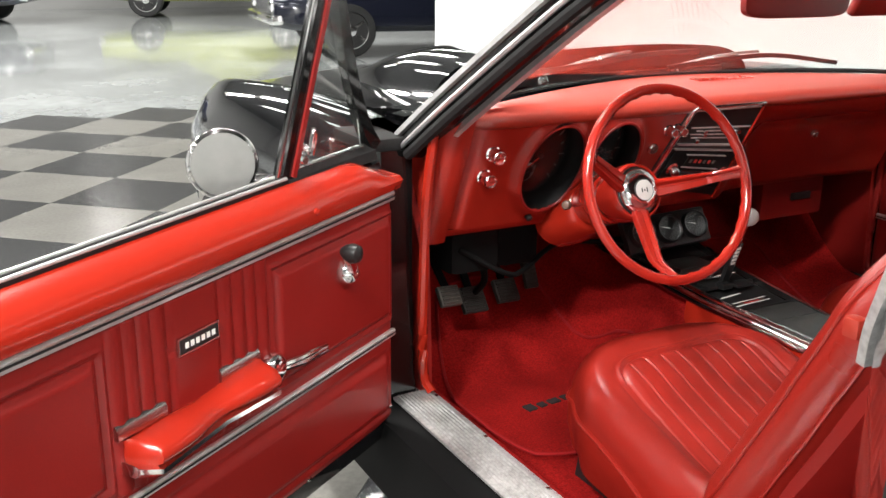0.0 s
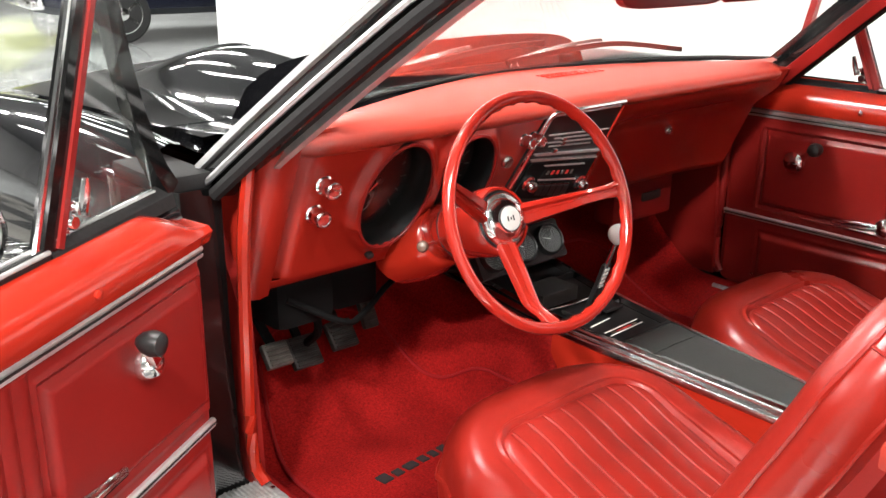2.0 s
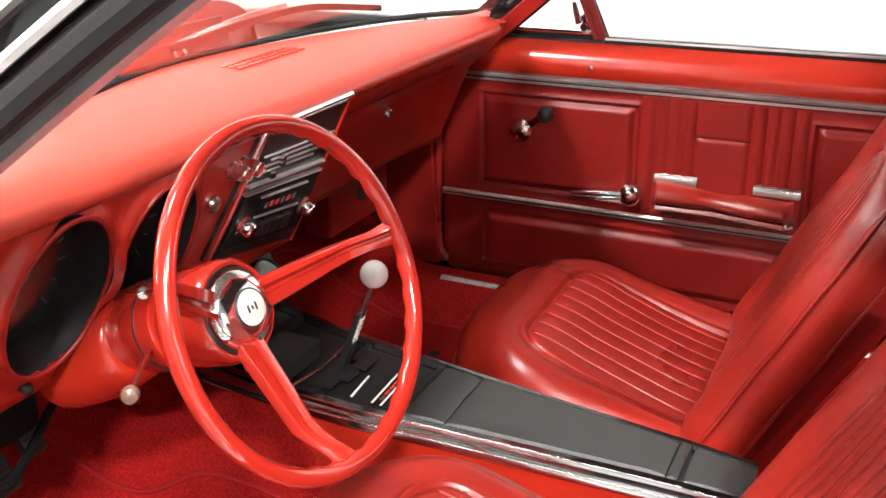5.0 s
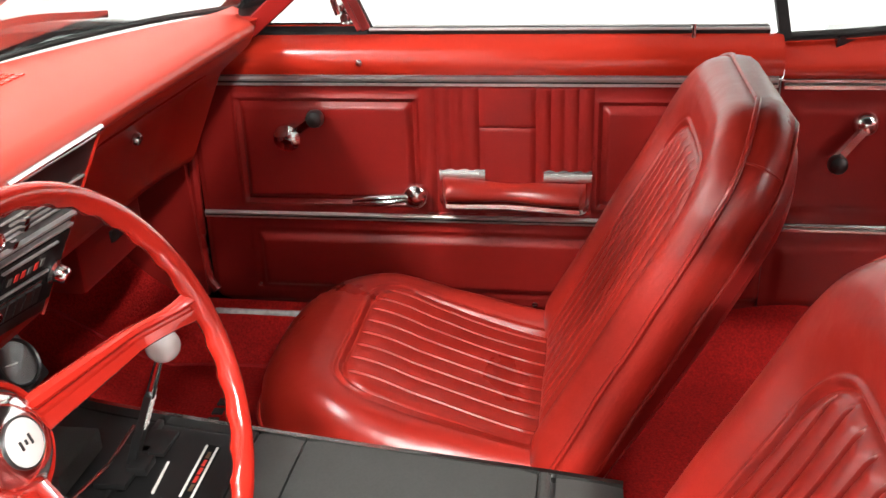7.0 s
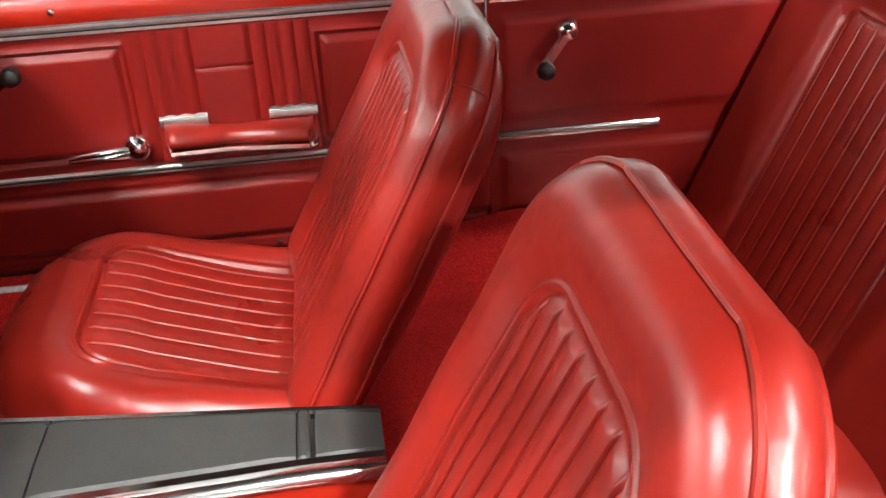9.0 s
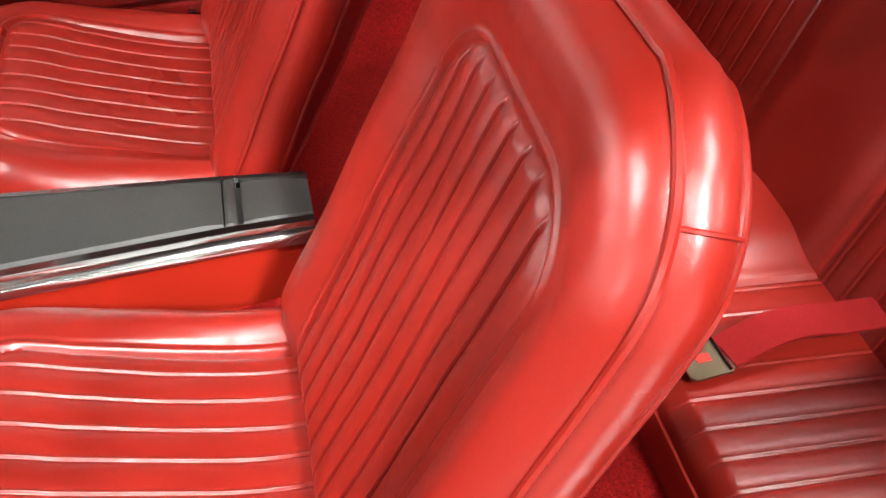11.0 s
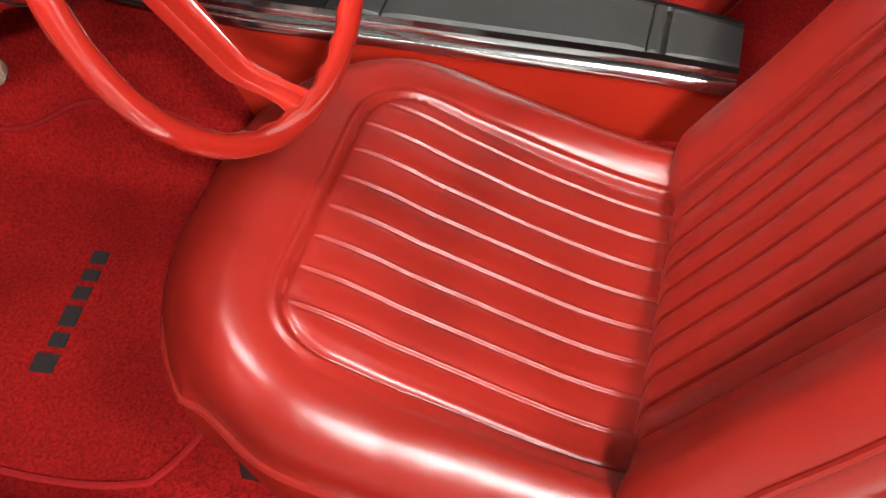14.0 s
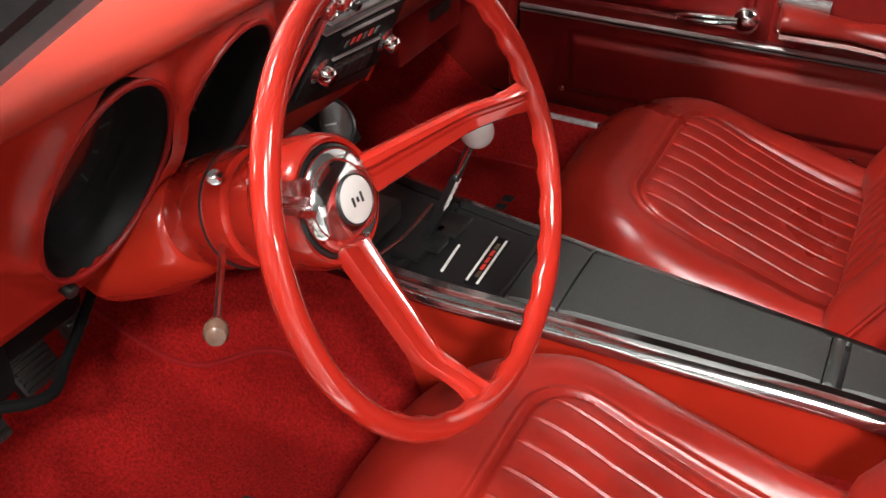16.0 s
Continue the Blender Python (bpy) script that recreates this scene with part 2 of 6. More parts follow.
def flakes(m, scale, colour, amount):
    """Light chips in a tile."""
    t = m.node_tree
    p = t.nodes["Principled BSDF"]
    link = p.inputs["Base Color"].links[0]
    src = link.from_socket
    geo = t.nodes.new("ShaderNodeTexCoord")
    vo = t.nodes.new("ShaderNodeTexVoronoi")
    vo.inputs["Scale"].default_value = scale
    t.links.new(geo.outputs["Object"], vo.inputs["Vector"])
    ramp = t.nodes.new("ShaderNodeMapRange")
    ramp.inputs["From Min"].default_value, ramp.inputs["From Max"].default_value = amount, amount * 0.6
    t.links.new(vo.outputs["Distance"], ramp.inputs["Value"])
    mix = t.nodes.new("ShaderNodeMix")
    mix.data_type = "RGBA"
    t.links.new(ramp.outputs[0], mix.inputs["Factor"])
    t.links.new(src, mix.inputs["A"])
    mix.inputs["B"].default_value = (*colour, 1)
    t.links.new(mix.outputs["Result"], p.inputs["Base Color"])


flakes(tile_dark, 95, (0.30, 0.30, 0.29), 0.16)
flakes(tile_grey, 80, (0.20, 0.19, 0.18), 0.14)


def glass(name, tint=(0.95, 0.98, 0.96), rough=0.0):
    m = bpy.data.materials.new(name)
    m.use_nodes = True
    p = m.node_tree.nodes["Principled BSDF"]
    p.inputs["Base Color"].default_value = (*tint, 1)
    p.inputs["Transmission Weight"].default_value = 1.0
    p.inputs["Roughness"].default_value = rough
    p.inputs["IOR"].default_value = 1.5
    return m


clear_glass = glass("window_glass")
dial_glass = glass("dial_glass", (0.9, 0.9, 0.9))
mirror_glass = material("mirror", (0.46, 0.46, 0.44), 0.34, 1.0, vary=0.05, vary_scale=14, grain=(40, 0.05))
tube_glow = bpy.data.materials.new("tube_glow")
tube_glow.use_nodes = True
tube_glow.node_tree.nodes["Principled BSDF"].inputs["Emission Color"].default_value = (1, 0.97, 0.92, 1)
tube_glow.node_tree.nodes["Principled BSDF"].inputs["Emission Strength"].default_value = 1.5

# ---- the showroom ----
bm = bmesh.new()
sheet(bm, 1, 1, lambda u, v: V3(lerp(-60, 60, u), lerp(-60, 60, v), -0.006))
setting("floor", bm, concrete, "polished grey concrete showroom floor with soft reflections", "floor")
bm = bmesh.new()
box(bm, (3.2, -8.0, -0.006), (3.34, 7.58, CEIL), 0.004)
setting("wall_east", bm, wall_white, "plain bright white partition wall beside the car", "wall")
for nm, lo, hi in (("wall_north", (-14, 22, -0.006), (12, 22.2, CEIL)), ("wall_west", (-10.2, -9.0, -0.006), (-10.0, 22, CEIL)),
                   ("wall_south", (-14, -9.2, -0.006), (12, -9, CEIL)), ("wall_far_east", (12, -9.2, -0.006), (12.2, 22.2, CEIL))):
    bm = bmesh.new()
    box(bm, lo, hi, 0.004)
    setting(nm, bm, wall_grey, "plain pale grey showroom wall", "wall")
bm = bmesh.new()
box(bm, (-14.2, -9.2, CEIL), (12.2, 22.2, CEIL + 0.15), 0.01)
setting("ceiling", bm, ceiling_paint, "plain dark ceiling of the showroom", "ceiling")


def ceiling_light(lx, ly, ll):
    ob = thing("ceiling_light", (lx, ly, CEIL), "long white fluorescent strip light hung under the ceiling", "light", "strip lights under the ceiling")
    bm = bmesh.new()
    sweep(bm, [(lx, ly - ll / 2, CEIL), (lx, ly + ll / 2, CEIL)], [(-0.10, -0.14), (-0.06, -0.02), (0.06, -0.02), (0.10, -0.14), (0.085, -0.14), (0.05, -0.05), (-0.05, -0.05), (-0.085, -0.14)])
    part("housing", bm, white_paint, ob)
    bm = bmesh.new()
    tube(bm, [(lx, ly - ll / 2 + 0.03, CEIL - 0.09), (lx, ly + ll / 2 - 0.03, CEIL - 0.09)], 0.019, 8)
    part("tube", bm, tube_glow, ob)
    for s in (-0.35, 0.35):
        bm = bmesh.new()
        tube(bm, [(lx, ly + s * ll, CEIL - 0.03), (lx, ly + s * ll, CEIL)], 0.01, 6)
        part("hanger", bm, brushed, ob)


for lx, ly, ll, power in LAMPS:
    ceiling_light(lx, ly, ll)

# ---- the car's body ----
car = thing("car", (XC, 0.3, 0.0), "black two-door muscle car with its driver's door open", "car")
WS_BASE = curve3([(-0.655, 0.185, 0.972), (-0.50, 0.275, 0.978), (-0.30, 0.350, 0.981), (-0.01, 0.390, 0.982), (0.28, 0.350, 0.981), (0.50, 0.275, 0.978), (0.655, 0.185, 0.972)], 36)
WS_TOP = curve3([(-0.575, -0.275, 1.262), (-0.35, -0.205, 1.285), (-0.01, -0.175, 1.295), (0.33, -0.205, 1.285), (0.555, -0.275, 1.262)], 36)


def hood_z(x, y):
    u = (x - XC) / 0.62
    s = max(0.0, (y - 0.40) / 1.4)
    return 0.938 - 0.075 * s ** 1.6 - 0.022 * u * u + 0.006 * math.cos(3 * u)


bm = bmesh.new()
vs = sheet(bm, 40, 40, lambda u, v: V3(XC + lerp(-0.62, 0.62, u) * (1 - 0.10 * v ** 2), 0.50 + 1.20 * v + 0.06 * math.cos(3.14 * (u - 0.5)) * v, hood_z(XC + lerp(-0.62, 0.62, u), 0.50 + 1.2 * v)))
skirt(bm, rim_of(vs), lambda p: p + V3(0, 0, -0.03))
part("hood", bm, black_paint, car, "gloss black hood with ceiling lights mirrored in it")


def scoop_ring(v):
    y = 0.60 + 1.05 * v
    w = lerp(0.50, 0.32, v ** 1.3)
    h = 0.100 * (1 - smooth_step(0.30, 1.0, v)) + 0.004
    ring = []
    for k in range(33):
        u = -1 + 2 * k / 32
        x = XC - 0.01 + u * w
        ring.append(V3(x, y - 0.06 * (1 - u * u), hood_z(x, y) - 0.004 + h * max(0.0, 1 - abs(u) ** 8) ** 0.7))
    return ring


bm = bmesh.new()
rows = loft(bm, [scoop_ring(k / 24) for k in range(25)], False, False)
low = [bm.verts.new(V3(v.co.x, v.co.y + 0.015, hood_z(v.co.x, v.co.y) - 0.006)) for v in rows[0]]
for i in range(32):
    bm.faces.new((rows[0][i], rows[0][i + 1], low[i + 1], low[i]))
part("hood_scoop", bm, black_paint, car, "wide gloss black cowl scoop on the hood")
bm = bmesh.new()
y0 = 0.535
sweep(bm, [(-0.36, y0 + 0.035, 0.962), (-0.12, y0, 0.965), (0.10, y0, 0.965), (0.34, y0 + 0.035, 0.962)], [(-0.004, -0.012), (0.004, -0.012), (0.004, 0.012), (-0.004, 0.012)])
part("scoop_slot", bm, black_plastic, car, "dark air slot in the back of the scoop")

for side, nm in ((-1, "left"), (1, "right")):
    bm = bmesh.new()
    rings = []
    for y, xi, xc, zc, xo, drop in ((0.36, 0.66, 0.75, 0.938, 0.83, 1), (0.5, 0.635, 0.755, 0.945, 0.84, 1), (0.8, 0.62, 0.765, 0.944, 0.85, 1), (1.1, 0.61, 0.765, 0.925, 0.855, 1), (1.35, 0.595, 0.755, 0.902, 0.85, 1), (1.55, 0.57, 0.725, 0.868, 0.82, 1), (1.68, 0.54, 0.67, 0.82, 0.75, 0.9), (1.73, 0.50, 0.60, 0.74, 0.66, 0.8)):
        zi = hood_z(XC - xi, y) - 0.004 if y < 1.6 else zc - 0.02
        prof = [(xi, zi - 0.03), (xi, zi), (lerp(xi, xc, 0.5), lerp(zi, zc, 0.45)), (xc - 0.02, zc - 0.003), (xc, zc), (xc + 0.018, zc - 0.008), (lerp(xc, xo, 0.6), zc - 0.05), (xo, zc - 0.13), (xo + 0.01, zc - 0.25), (xo - 0.01, 0.5), (xo - 0.04, 0.32)]
        rings.append([V3(XC + side * a, y, b) for a, b in prof])
    fine = []
    for k in range(len(rings[0])):
        fine.append(curve3([r[k] for r in rings], 28))
    loft(bm, [[fine[k][i] for k in range(len(fine))] for i in range(29)], False, False)
    part("fender", bm, black_paint, car, "gloss black front fender")
bm = bmesh.new()
sheet(bm, 20, 4, lambda u, v: V3(lerp(-0.68, 0.66, u), lerp(0.52, 0.70, 0) - 0.0 - v * (0.52 - (0.20 + 0.19 * math.sin(math.pi * u))), lerp(0.930, 0.958, v)))
part("cowl", bm, black_paint, car, "black cowl panel under the wipers")
bm = bmesh.new()
box(bm, (-0.60, 1.70, 0.30), (0.58, 1.76, 0.80), 0.03)
part("nose", bm, black_paint, car)

# windscreen, with its dark gasket and bright moulding
bm = bmesh.new()
top = sheet(bm, 36, 16, lambda u, v: WS_BASE[round(u * 36)].lerp(WS_TOP[round(u * 36)], v) + V3(0, 0.025 * math.sin(math.pi * v), 0.02 * math.sin(math.pi * v)))
skirt(bm, rim_of(top), lambda p: p + V3(0, -0.003, -0.004))
low = sheet(bm, 36, 16, lambda u, v: WS_BASE[round(u * 36)].lerp(WS_TOP[round(u * 36)], v) + V3(0, 0.025 * math.sin(math.pi * v) - 0.003, 0.02 * math.sin(math.pi * v) - 0.004))
bmesh.ops.remove_doubles(bm, verts=bm.verts, dist=0.0004)
windscreen = part("windscreen", bm, clear_glass, car, "clear curved windscreen mirroring the red dashboard")
windscreen.visible_shadow = False
bm = bmesh.new()
tube(bm, [p + V3(0, -0.004, 0.003) for p in WS_BASE], 0.006, 8)
part("gasket", bm, rubber, car, "black rubber windscreen gasket")


def a_pillar(side):
    def X(p):
        return V3(XC + side * (p[0]), p[1], p[2])
    path = curve3([X((0.725, 0.250, 0.905)), X((0.700, 0.150, 0.985)), X((0.655, 0.005, 1.100)), X((0.615, -0.130, 1.200)), X((0.580, -0.250, 1.275))], 16)
    s = -side
    nm = car
    bm = bmesh.new()
    sweep(bm, path, [(-0.030, -0.016), (-0.034, 0.012), (0.0, 0.022), (0.034, 0.014), (0.034, -0.012), (0.0, -0.024)], up=V3(side, 0, 0))
    part("windscreen_pillar", bm, jamb_black, nm, "black painted windscreen pillar")
    bm = bmesh.new()
    off = V3(side * 0.024, 0.018, 0.012)
    sweep(bm, [p + off for p in path], [(-0.006, -0.004), (0.006, -0.004), (0.005, 0.004), (-0.005, 0.004)], up=V3(side, 0, 0))
    part("drip_moulding", bm, pale_trim, nm, "bright chrome strip along the pillar")
    bm = bmesh.new()
    off = V3(side * 0.024, -0.030, -0.018)
    tube(bm, [p + off for p in path], 0.011, 8)
    part("weatherstrip", bm, rubber, nm, "black rubber weatherstrip on the pillar")
    bm = bmesh.new()
    off = V3(side * 0.028, -0.010, -0.005)
    tube(bm, [p + off for p in path], 0.005, 6)
    part("inner_bead", bm, pale_trim, nm, "thin bright bead in the weatherstrip")
    bm = bmesh.new()
    off = V3(-side * 0.030, -0.036, -0.010)
    sweep(bm, [p + off for p in path], [(-0.014, -0.005), (0.014, -0.005), (0.014, 0.004), (-0.014, 0.004)], up=V3(side, 0.2, 0.3))
    part("pillar_trim", bm, pale_trim if side < 0 else panel_vinyl, nm, "pale inner trim on the pillar" if side < 0 else "dark red inner pillar trim")


a_pillar(-1)
a_pillar(1)

# roof, header and rear posts close the cabin above and behind
# roof and headliner stay out of view, added to shade the cabin
bm = bmesh.new()
vs = sheet(bm, 16, 16, lambda u, v: V3(XC + lerp(-0.585, 0.585, u), lerp(-0.20, -1.35, v) - 0.07 * abs(2 * u - 1) ** 2 * (1 - v), 1.325 - 0.05 * abs(2 * u - 1) ** 3 - 0.02 * (2 * v - 0.8) ** 2))
skirt(bm, rim_of(vs), lambda p: p + V3(0, 0, -0.035))
part("roof", bm, black_paint, car)
bm = bmesh.new()
sheet(bm, 12, 12, lambda u, v: V3(XC + lerp(-0.57, 0.57, u), lerp(-0.24, -1.35, v) - 0.05 * abs(2 * u - 1) ** 2 * (1 - v), 1.29 - 0.05 * abs(2 * u - 1) ** 3 - 0.02 * (2 * v - 0.8) ** 2))
part("headliner", bm, headliner, car)
for side in (-1, 1):
    bm = bmesh.new()
    loft(bm, [[V3(XC + side * (0.585 + 0.13 * t) + a, -1.34 - 0.14 * t - b * (0.30 + 0.25 * t), 1.285 - 0.36 * t) for a, b in ((0.02, 0), (0.02, 1), (-0.02, 1), (-0.02, 0))] for t in (0, 0.25, 0.5, 0.75, 1)])
    part("rear_roof_post", bm, black_paint, car)
    bm = bmesh.new()
    loft(bm, [[V3(XC + side * (0.555 + 0.145 * t) + a, -1.33 - 0.10 * t - b * (0.30 + 0.25 * t), 1.285 - 0.37 * t) for a, b in ((0.006, 0), (0.006, 1), (-0.006, 1), (-0.006, 0))] for t in (0, 0.25, 0.5, 0.75, 1)])
    part("sail_panel", bm, panel_vinyl, car, "red inner trim of the rear roof post")
bm = bmesh.new()
sheet(bm, 8, 6, lambda u, v: V3(XC + lerp(-0.70, 0.70, u), lerp(-1.36, -1.95, v), 0.90))
part("parcel_shelf", bm, panel_vinyl, car)
bm = bmesh.new()
sheet(bm, 10, 8, lambda u, v: V3(XC + lerp(-0.56, 0.56, u) * (1 + 0.15 * v), lerp(-1.36, -1.95, v), lerp(1.27, 0.92, v)))
rear_glass = part("rear_window", bm, clear_glass, car)
rear_glass.visible_shadow = False

# trunk, tail and wheels
bm = bmesh.new()
vs = sheet(bm, 16, 12, lambda u, v: V3(XC + lerp(-0.66, 0.66, u) * (1 - 0.05 * v), lerp(-1.93, -2.66, v) - 0.04 * math.cos(3.14 * (u - 0.5)) * v, 0.925 + 0.012 * math.cos(3.14 * (u - 0.5)) - 0.03 * v + 0.03 * smooth_step(0.85, 1.0, v)))
skirt(bm, rim_of(vs), lambda p: p + V3(0, 0, -0.03))
part("trunk_lid", bm, black_paint, car, "gloss black trunk lid")
for side in (-1, 1):
    bm = bmesh.new()
    rings = []
    for y, w, zt in ((-1.89, 0.85, 0.935), (-2.10, 0.85, 0.932), (-2.40, 0.835, 0.922), (-2.62, 0.805, 0.905), (-2.72, 0.765, 0.880)):
        rings.append([V3(XC + side * a, y, z) for a, z in ((0.66, zt - 0.04), (0.66, zt - 0.012), (0.72, zt), (w - 0.04, zt - 0.008), (w, zt - 0.07), (w + 0.005, 0.66), (w - 0.01, 0.48), (w - 0.06, 0.34), (0.60, 0.34))])
    loft(bm, rings)
    part("rear_quarter", bm, black_paint, car, "gloss black rear quarter")
bm = bmesh.new()
box(bm, (XC - 0.76, -2.73, 0.36), (XC + 0.76, -2.68, 0.86), 0.025)
part("tail_panel", bm, black_paint, car, "gloss black tail panel")
bm = bmesh.new()
box(bm, (XC - 0.80, -2.82, 0.44), (XC + 0.80, -2.71, 0.56), 0.04, 3)
part("rear_bumper", bm, chrome, car, "chrome bumper")
bm = bmesh.new()
box(bm, (XC - 0.70, 1.74, 0.40), (XC + 0.70, 1.85, 0.52), 0.04, 3)
part("front_bumper", bm, chrome, car, "chrome bumper")
for side in (-1, 1):
    for y in (1.12, -1.52):
        c = axis_frame(V3(XC + side * 0.665, y, 0.325), V3(side, 0, 0), V3(0, 0, 1))
        bm = bmesh.new()
        lathe(bm, [(0.20, -0.02), (0.30, 0.0), (0.325, 0.04), (0.325, 0.16), (0.305, 0.20), (0.22, 0.205)], c, 36)
        wheel = part("wheel", bm, tyre_black, car, "black tyre")
        bm = bmesh.new()
        lathe(bm, [(0.215, 0.12), (0.222, 0.205), (0.208, 0.212), (0.19, 0.185), (0.10, 0.18), (0.07, 0.205), (0.02, 0.21)], c, 36)
        part("rim", bm, chrome, wheel, "bright wheel rim")

# rocker, lock pillar and quarter on the driver's side, and their like across
for side in (-1, 1):
    S = lambda a, b, c: V3(XC + side * a, b, c)
    bm = bmesh.new()
    sweep(bm, [S(0.80, 0.42, 0.30), S(0.80, -1.4, 0.30)], [(-0.055, -0.10), (0.010, -0.10), (0.034, 0.02), (0.030, 0.085), (-0.035, 0.105), (-0.05, 0.09)] if side < 0 else [(0.055, -0.10), (-0.055, -0.08), (-0.065, 0.03), (-0.045, 0.095), (0.035, 0.105), (0.05, 0.09)])
    part("rocker", bm, shade_black, car, "black painted rocker under the door opening")
    bm = bmesh.new()
    loft(bm, [[S(a, b, z) for a, b in ((0.735, 0.20 + d), (0.80, 0.20 + d), (0.845, 0.30 + d), (0.835, 0.40), (0.735, 0.40))] for z, d in ((0.36, 0.0), (0.45, 0.025), (0.65, 0.03), (0.85, 0.03), (0.895, 0.03))])
    part("hinge_pillar", bm, jamb_black, car, "black painted hinge pillar behind the fender")
    # added dull cap: stops the pillar's flat top from mirroring the lamps
    bm = bmesh.new()
    box(bm, tuple(min(p, q) for p, q in zip(S(0.742, 0.235, 0.893), S(0.828, 0.40, 0.918))), tuple(max(p, q) for p, q in zip(S(0.742, 0.235, 0.893), S(0.828, 0.40, 0.918))), 0.008)
    part("pillar_dark_cap", bm, rubber, car, "dull black cap added to keep the hinge pillar's top dark")
    bm = bmesh.new()
    loft(bm, [[S(a, b, z) for a, b in (((0.712, -0.757 + d), (0.78, -0.806 + d), (0.828, -0.862 + d), (0.85, -0.90)) if side < 0 else ((0.735, -0.80 + d), (0.79, -0.790 + d), (0.835, -0.80 + d), (0.85, -0.90))) + ((0.85, -1.9), (0.80, -1.9), (0.755, -0.88))] for z, d in ((0.36, 0.0), (0.46, -0.01), (0.70, -0.015), (0.90, -0.015), (0.935 if side < 0 else 0.908, -0.02))])
    part("quarter_panel", bm, black_paint, car, "gloss black quarter panel with the door's lock pillar")
bm = bmesh.new()
sweep(bm, curve3([(-0.756, -0.792, 0.868), (-0.764, -0.800, 0.905), (-0.772, -0.815, 0.950), (-0.772, -0.828, 1.00), (-0.752, -0.848, 1.09), (-0.715, -0.87, 1.18)], 16), [(-0.004, -0.016), (0.006, -0.018), (0.010, 0.0), (0.006, 0.014), (-0.004, 0.014)], up=V3(-1, 0, 0))
part("door_seal", bm, alu, car, "pale metal edge channel of the quarter window")
bm = bmesh.new()
box(bm, (-0.752, -0.772, 0.878), (-0.735, -0.752, 0.900), 0.004)
part("seal_end", bm, dash_red, car, "small red rubber end piece on the lock pillar")
bm = bmesh.new()
lathe(bm, [(0.012, 0), (0.012, 0.02), (0.006, 0.03)], axis_frame((-0.79, -0.822, 0.66), (0, 1, 0)), 16)
part("striker", bm, chrome, car, "bright door striker")

# door sill plate
sill = thing("sill_plate", (-0.757, -0.3, 0.41), "worn ribbed aluminium sill plate with screws along the door opening", "sill plate")
bm = bmesh.new()
prof = [(-0.042, -0.004), (-0.042, 0.001)]
for k in range(9):
    a = -0.030 + k * 0.0075
    prof += [(a - 0.0026, 0.002), (a - 0.0012, 0.0042), (a + 0.0012, 0.0042), (a + 0.0026, 0.002)]
prof += [(0.042, 0.001), (0.046, -0.012), (0.042, -0.004)]
sweep(bm, [(-0.757, 0.205, 0.4085), (-0.757, -0.93, 0.4085)], [(-a, b) for a, b in prof])
part("plate", bm, alu, sill)
for y in (0.17, -0.02, -0.22, -0.42, -0.62, -0.82):
    bm = bmesh.new()
    lathe(bm, [(0.0045, 0), (0.0045, 0.0015), (0.002, 0.0028)], pose(-0.757 + 0.035, y, 0.4105), 10)
    part("screw", bm, chrome, sill)

sill = thing("sill_plate", (0.675, -0.3, 0.383), "narrow bright aluminium sill plate under the closed passenger door", "sill plate")
bm = bmesh.new()
loft(bm, [[V3(0.675 + a, y, 0.3850 + b) for a, b in ((-0.006, -0.014), (-0.006, -0.006), (-0.004, -0.001), (0.000, 0.0025), (0.003, 0.0020), (0.018, -0.010))] for y in (0.300, 0.295, -0.2, -0.6, -0.92, -0.93)])
part("plate", bm, alu, sill)
for y in (0.12, -0.05, -0.25, -0.45, -0.65):
    bm = bmesh.new()
    lathe(bm, [(0.003, -0.001), (0.004, 0.0012), (0.002, 0.0024)], axis_frame(V3(0.6720, y, 0.3850), V3(-0.57, 0, 0.82)), 10)
    part("screw", bm, chrome, sill)

# floor, tunnel and toe board in carpet


def floor_z(x, y):
    z = 0.305
    front = smooth_step(0.02, 0.14, y)
    z += lerp(0.11, 0.215, front) * math.exp(-(abs(x - XC) / lerp(0.120, 0.165, front)) ** lerp(4, 8, front)) * (1 - smooth_step(-0.58, -0.75, y))
    z += smooth_step(0.33, 0.78, y) * 0.34
    e = max(abs(x - XC) - 0.60, 0) / 0.11
    z += (0.105 if x < 0 else 0.092) * smooth_step(0, 1, e)
    z += 0.03 * smooth_step(-0.55, -0.8, y)
    return z + 0.003 * noise.noise(V3(x * 6, y * 6, 0))


bm = bmesh.new()
sheet(bm, 120, 110, lambda u, v: V3(lerp(-0.718, 0.698, u), lerp(-1.15, 0.80, v), floor_z(lerp(-0.718, 0.698, u), lerp(-1.15, 0.80, v))))
part("carpet", bm, carpet, car, "red cut-pile carpet over the floor and tunnel")
bm = bmesh.new()
sheet(bm, 8, 8, lambda u, v: V3(lerp(-0.72, 0.70, u), 0.80 - 0.2 * v, lerp(0.60, 0.915, v)))
part("firewall", bm, shade_black, car)
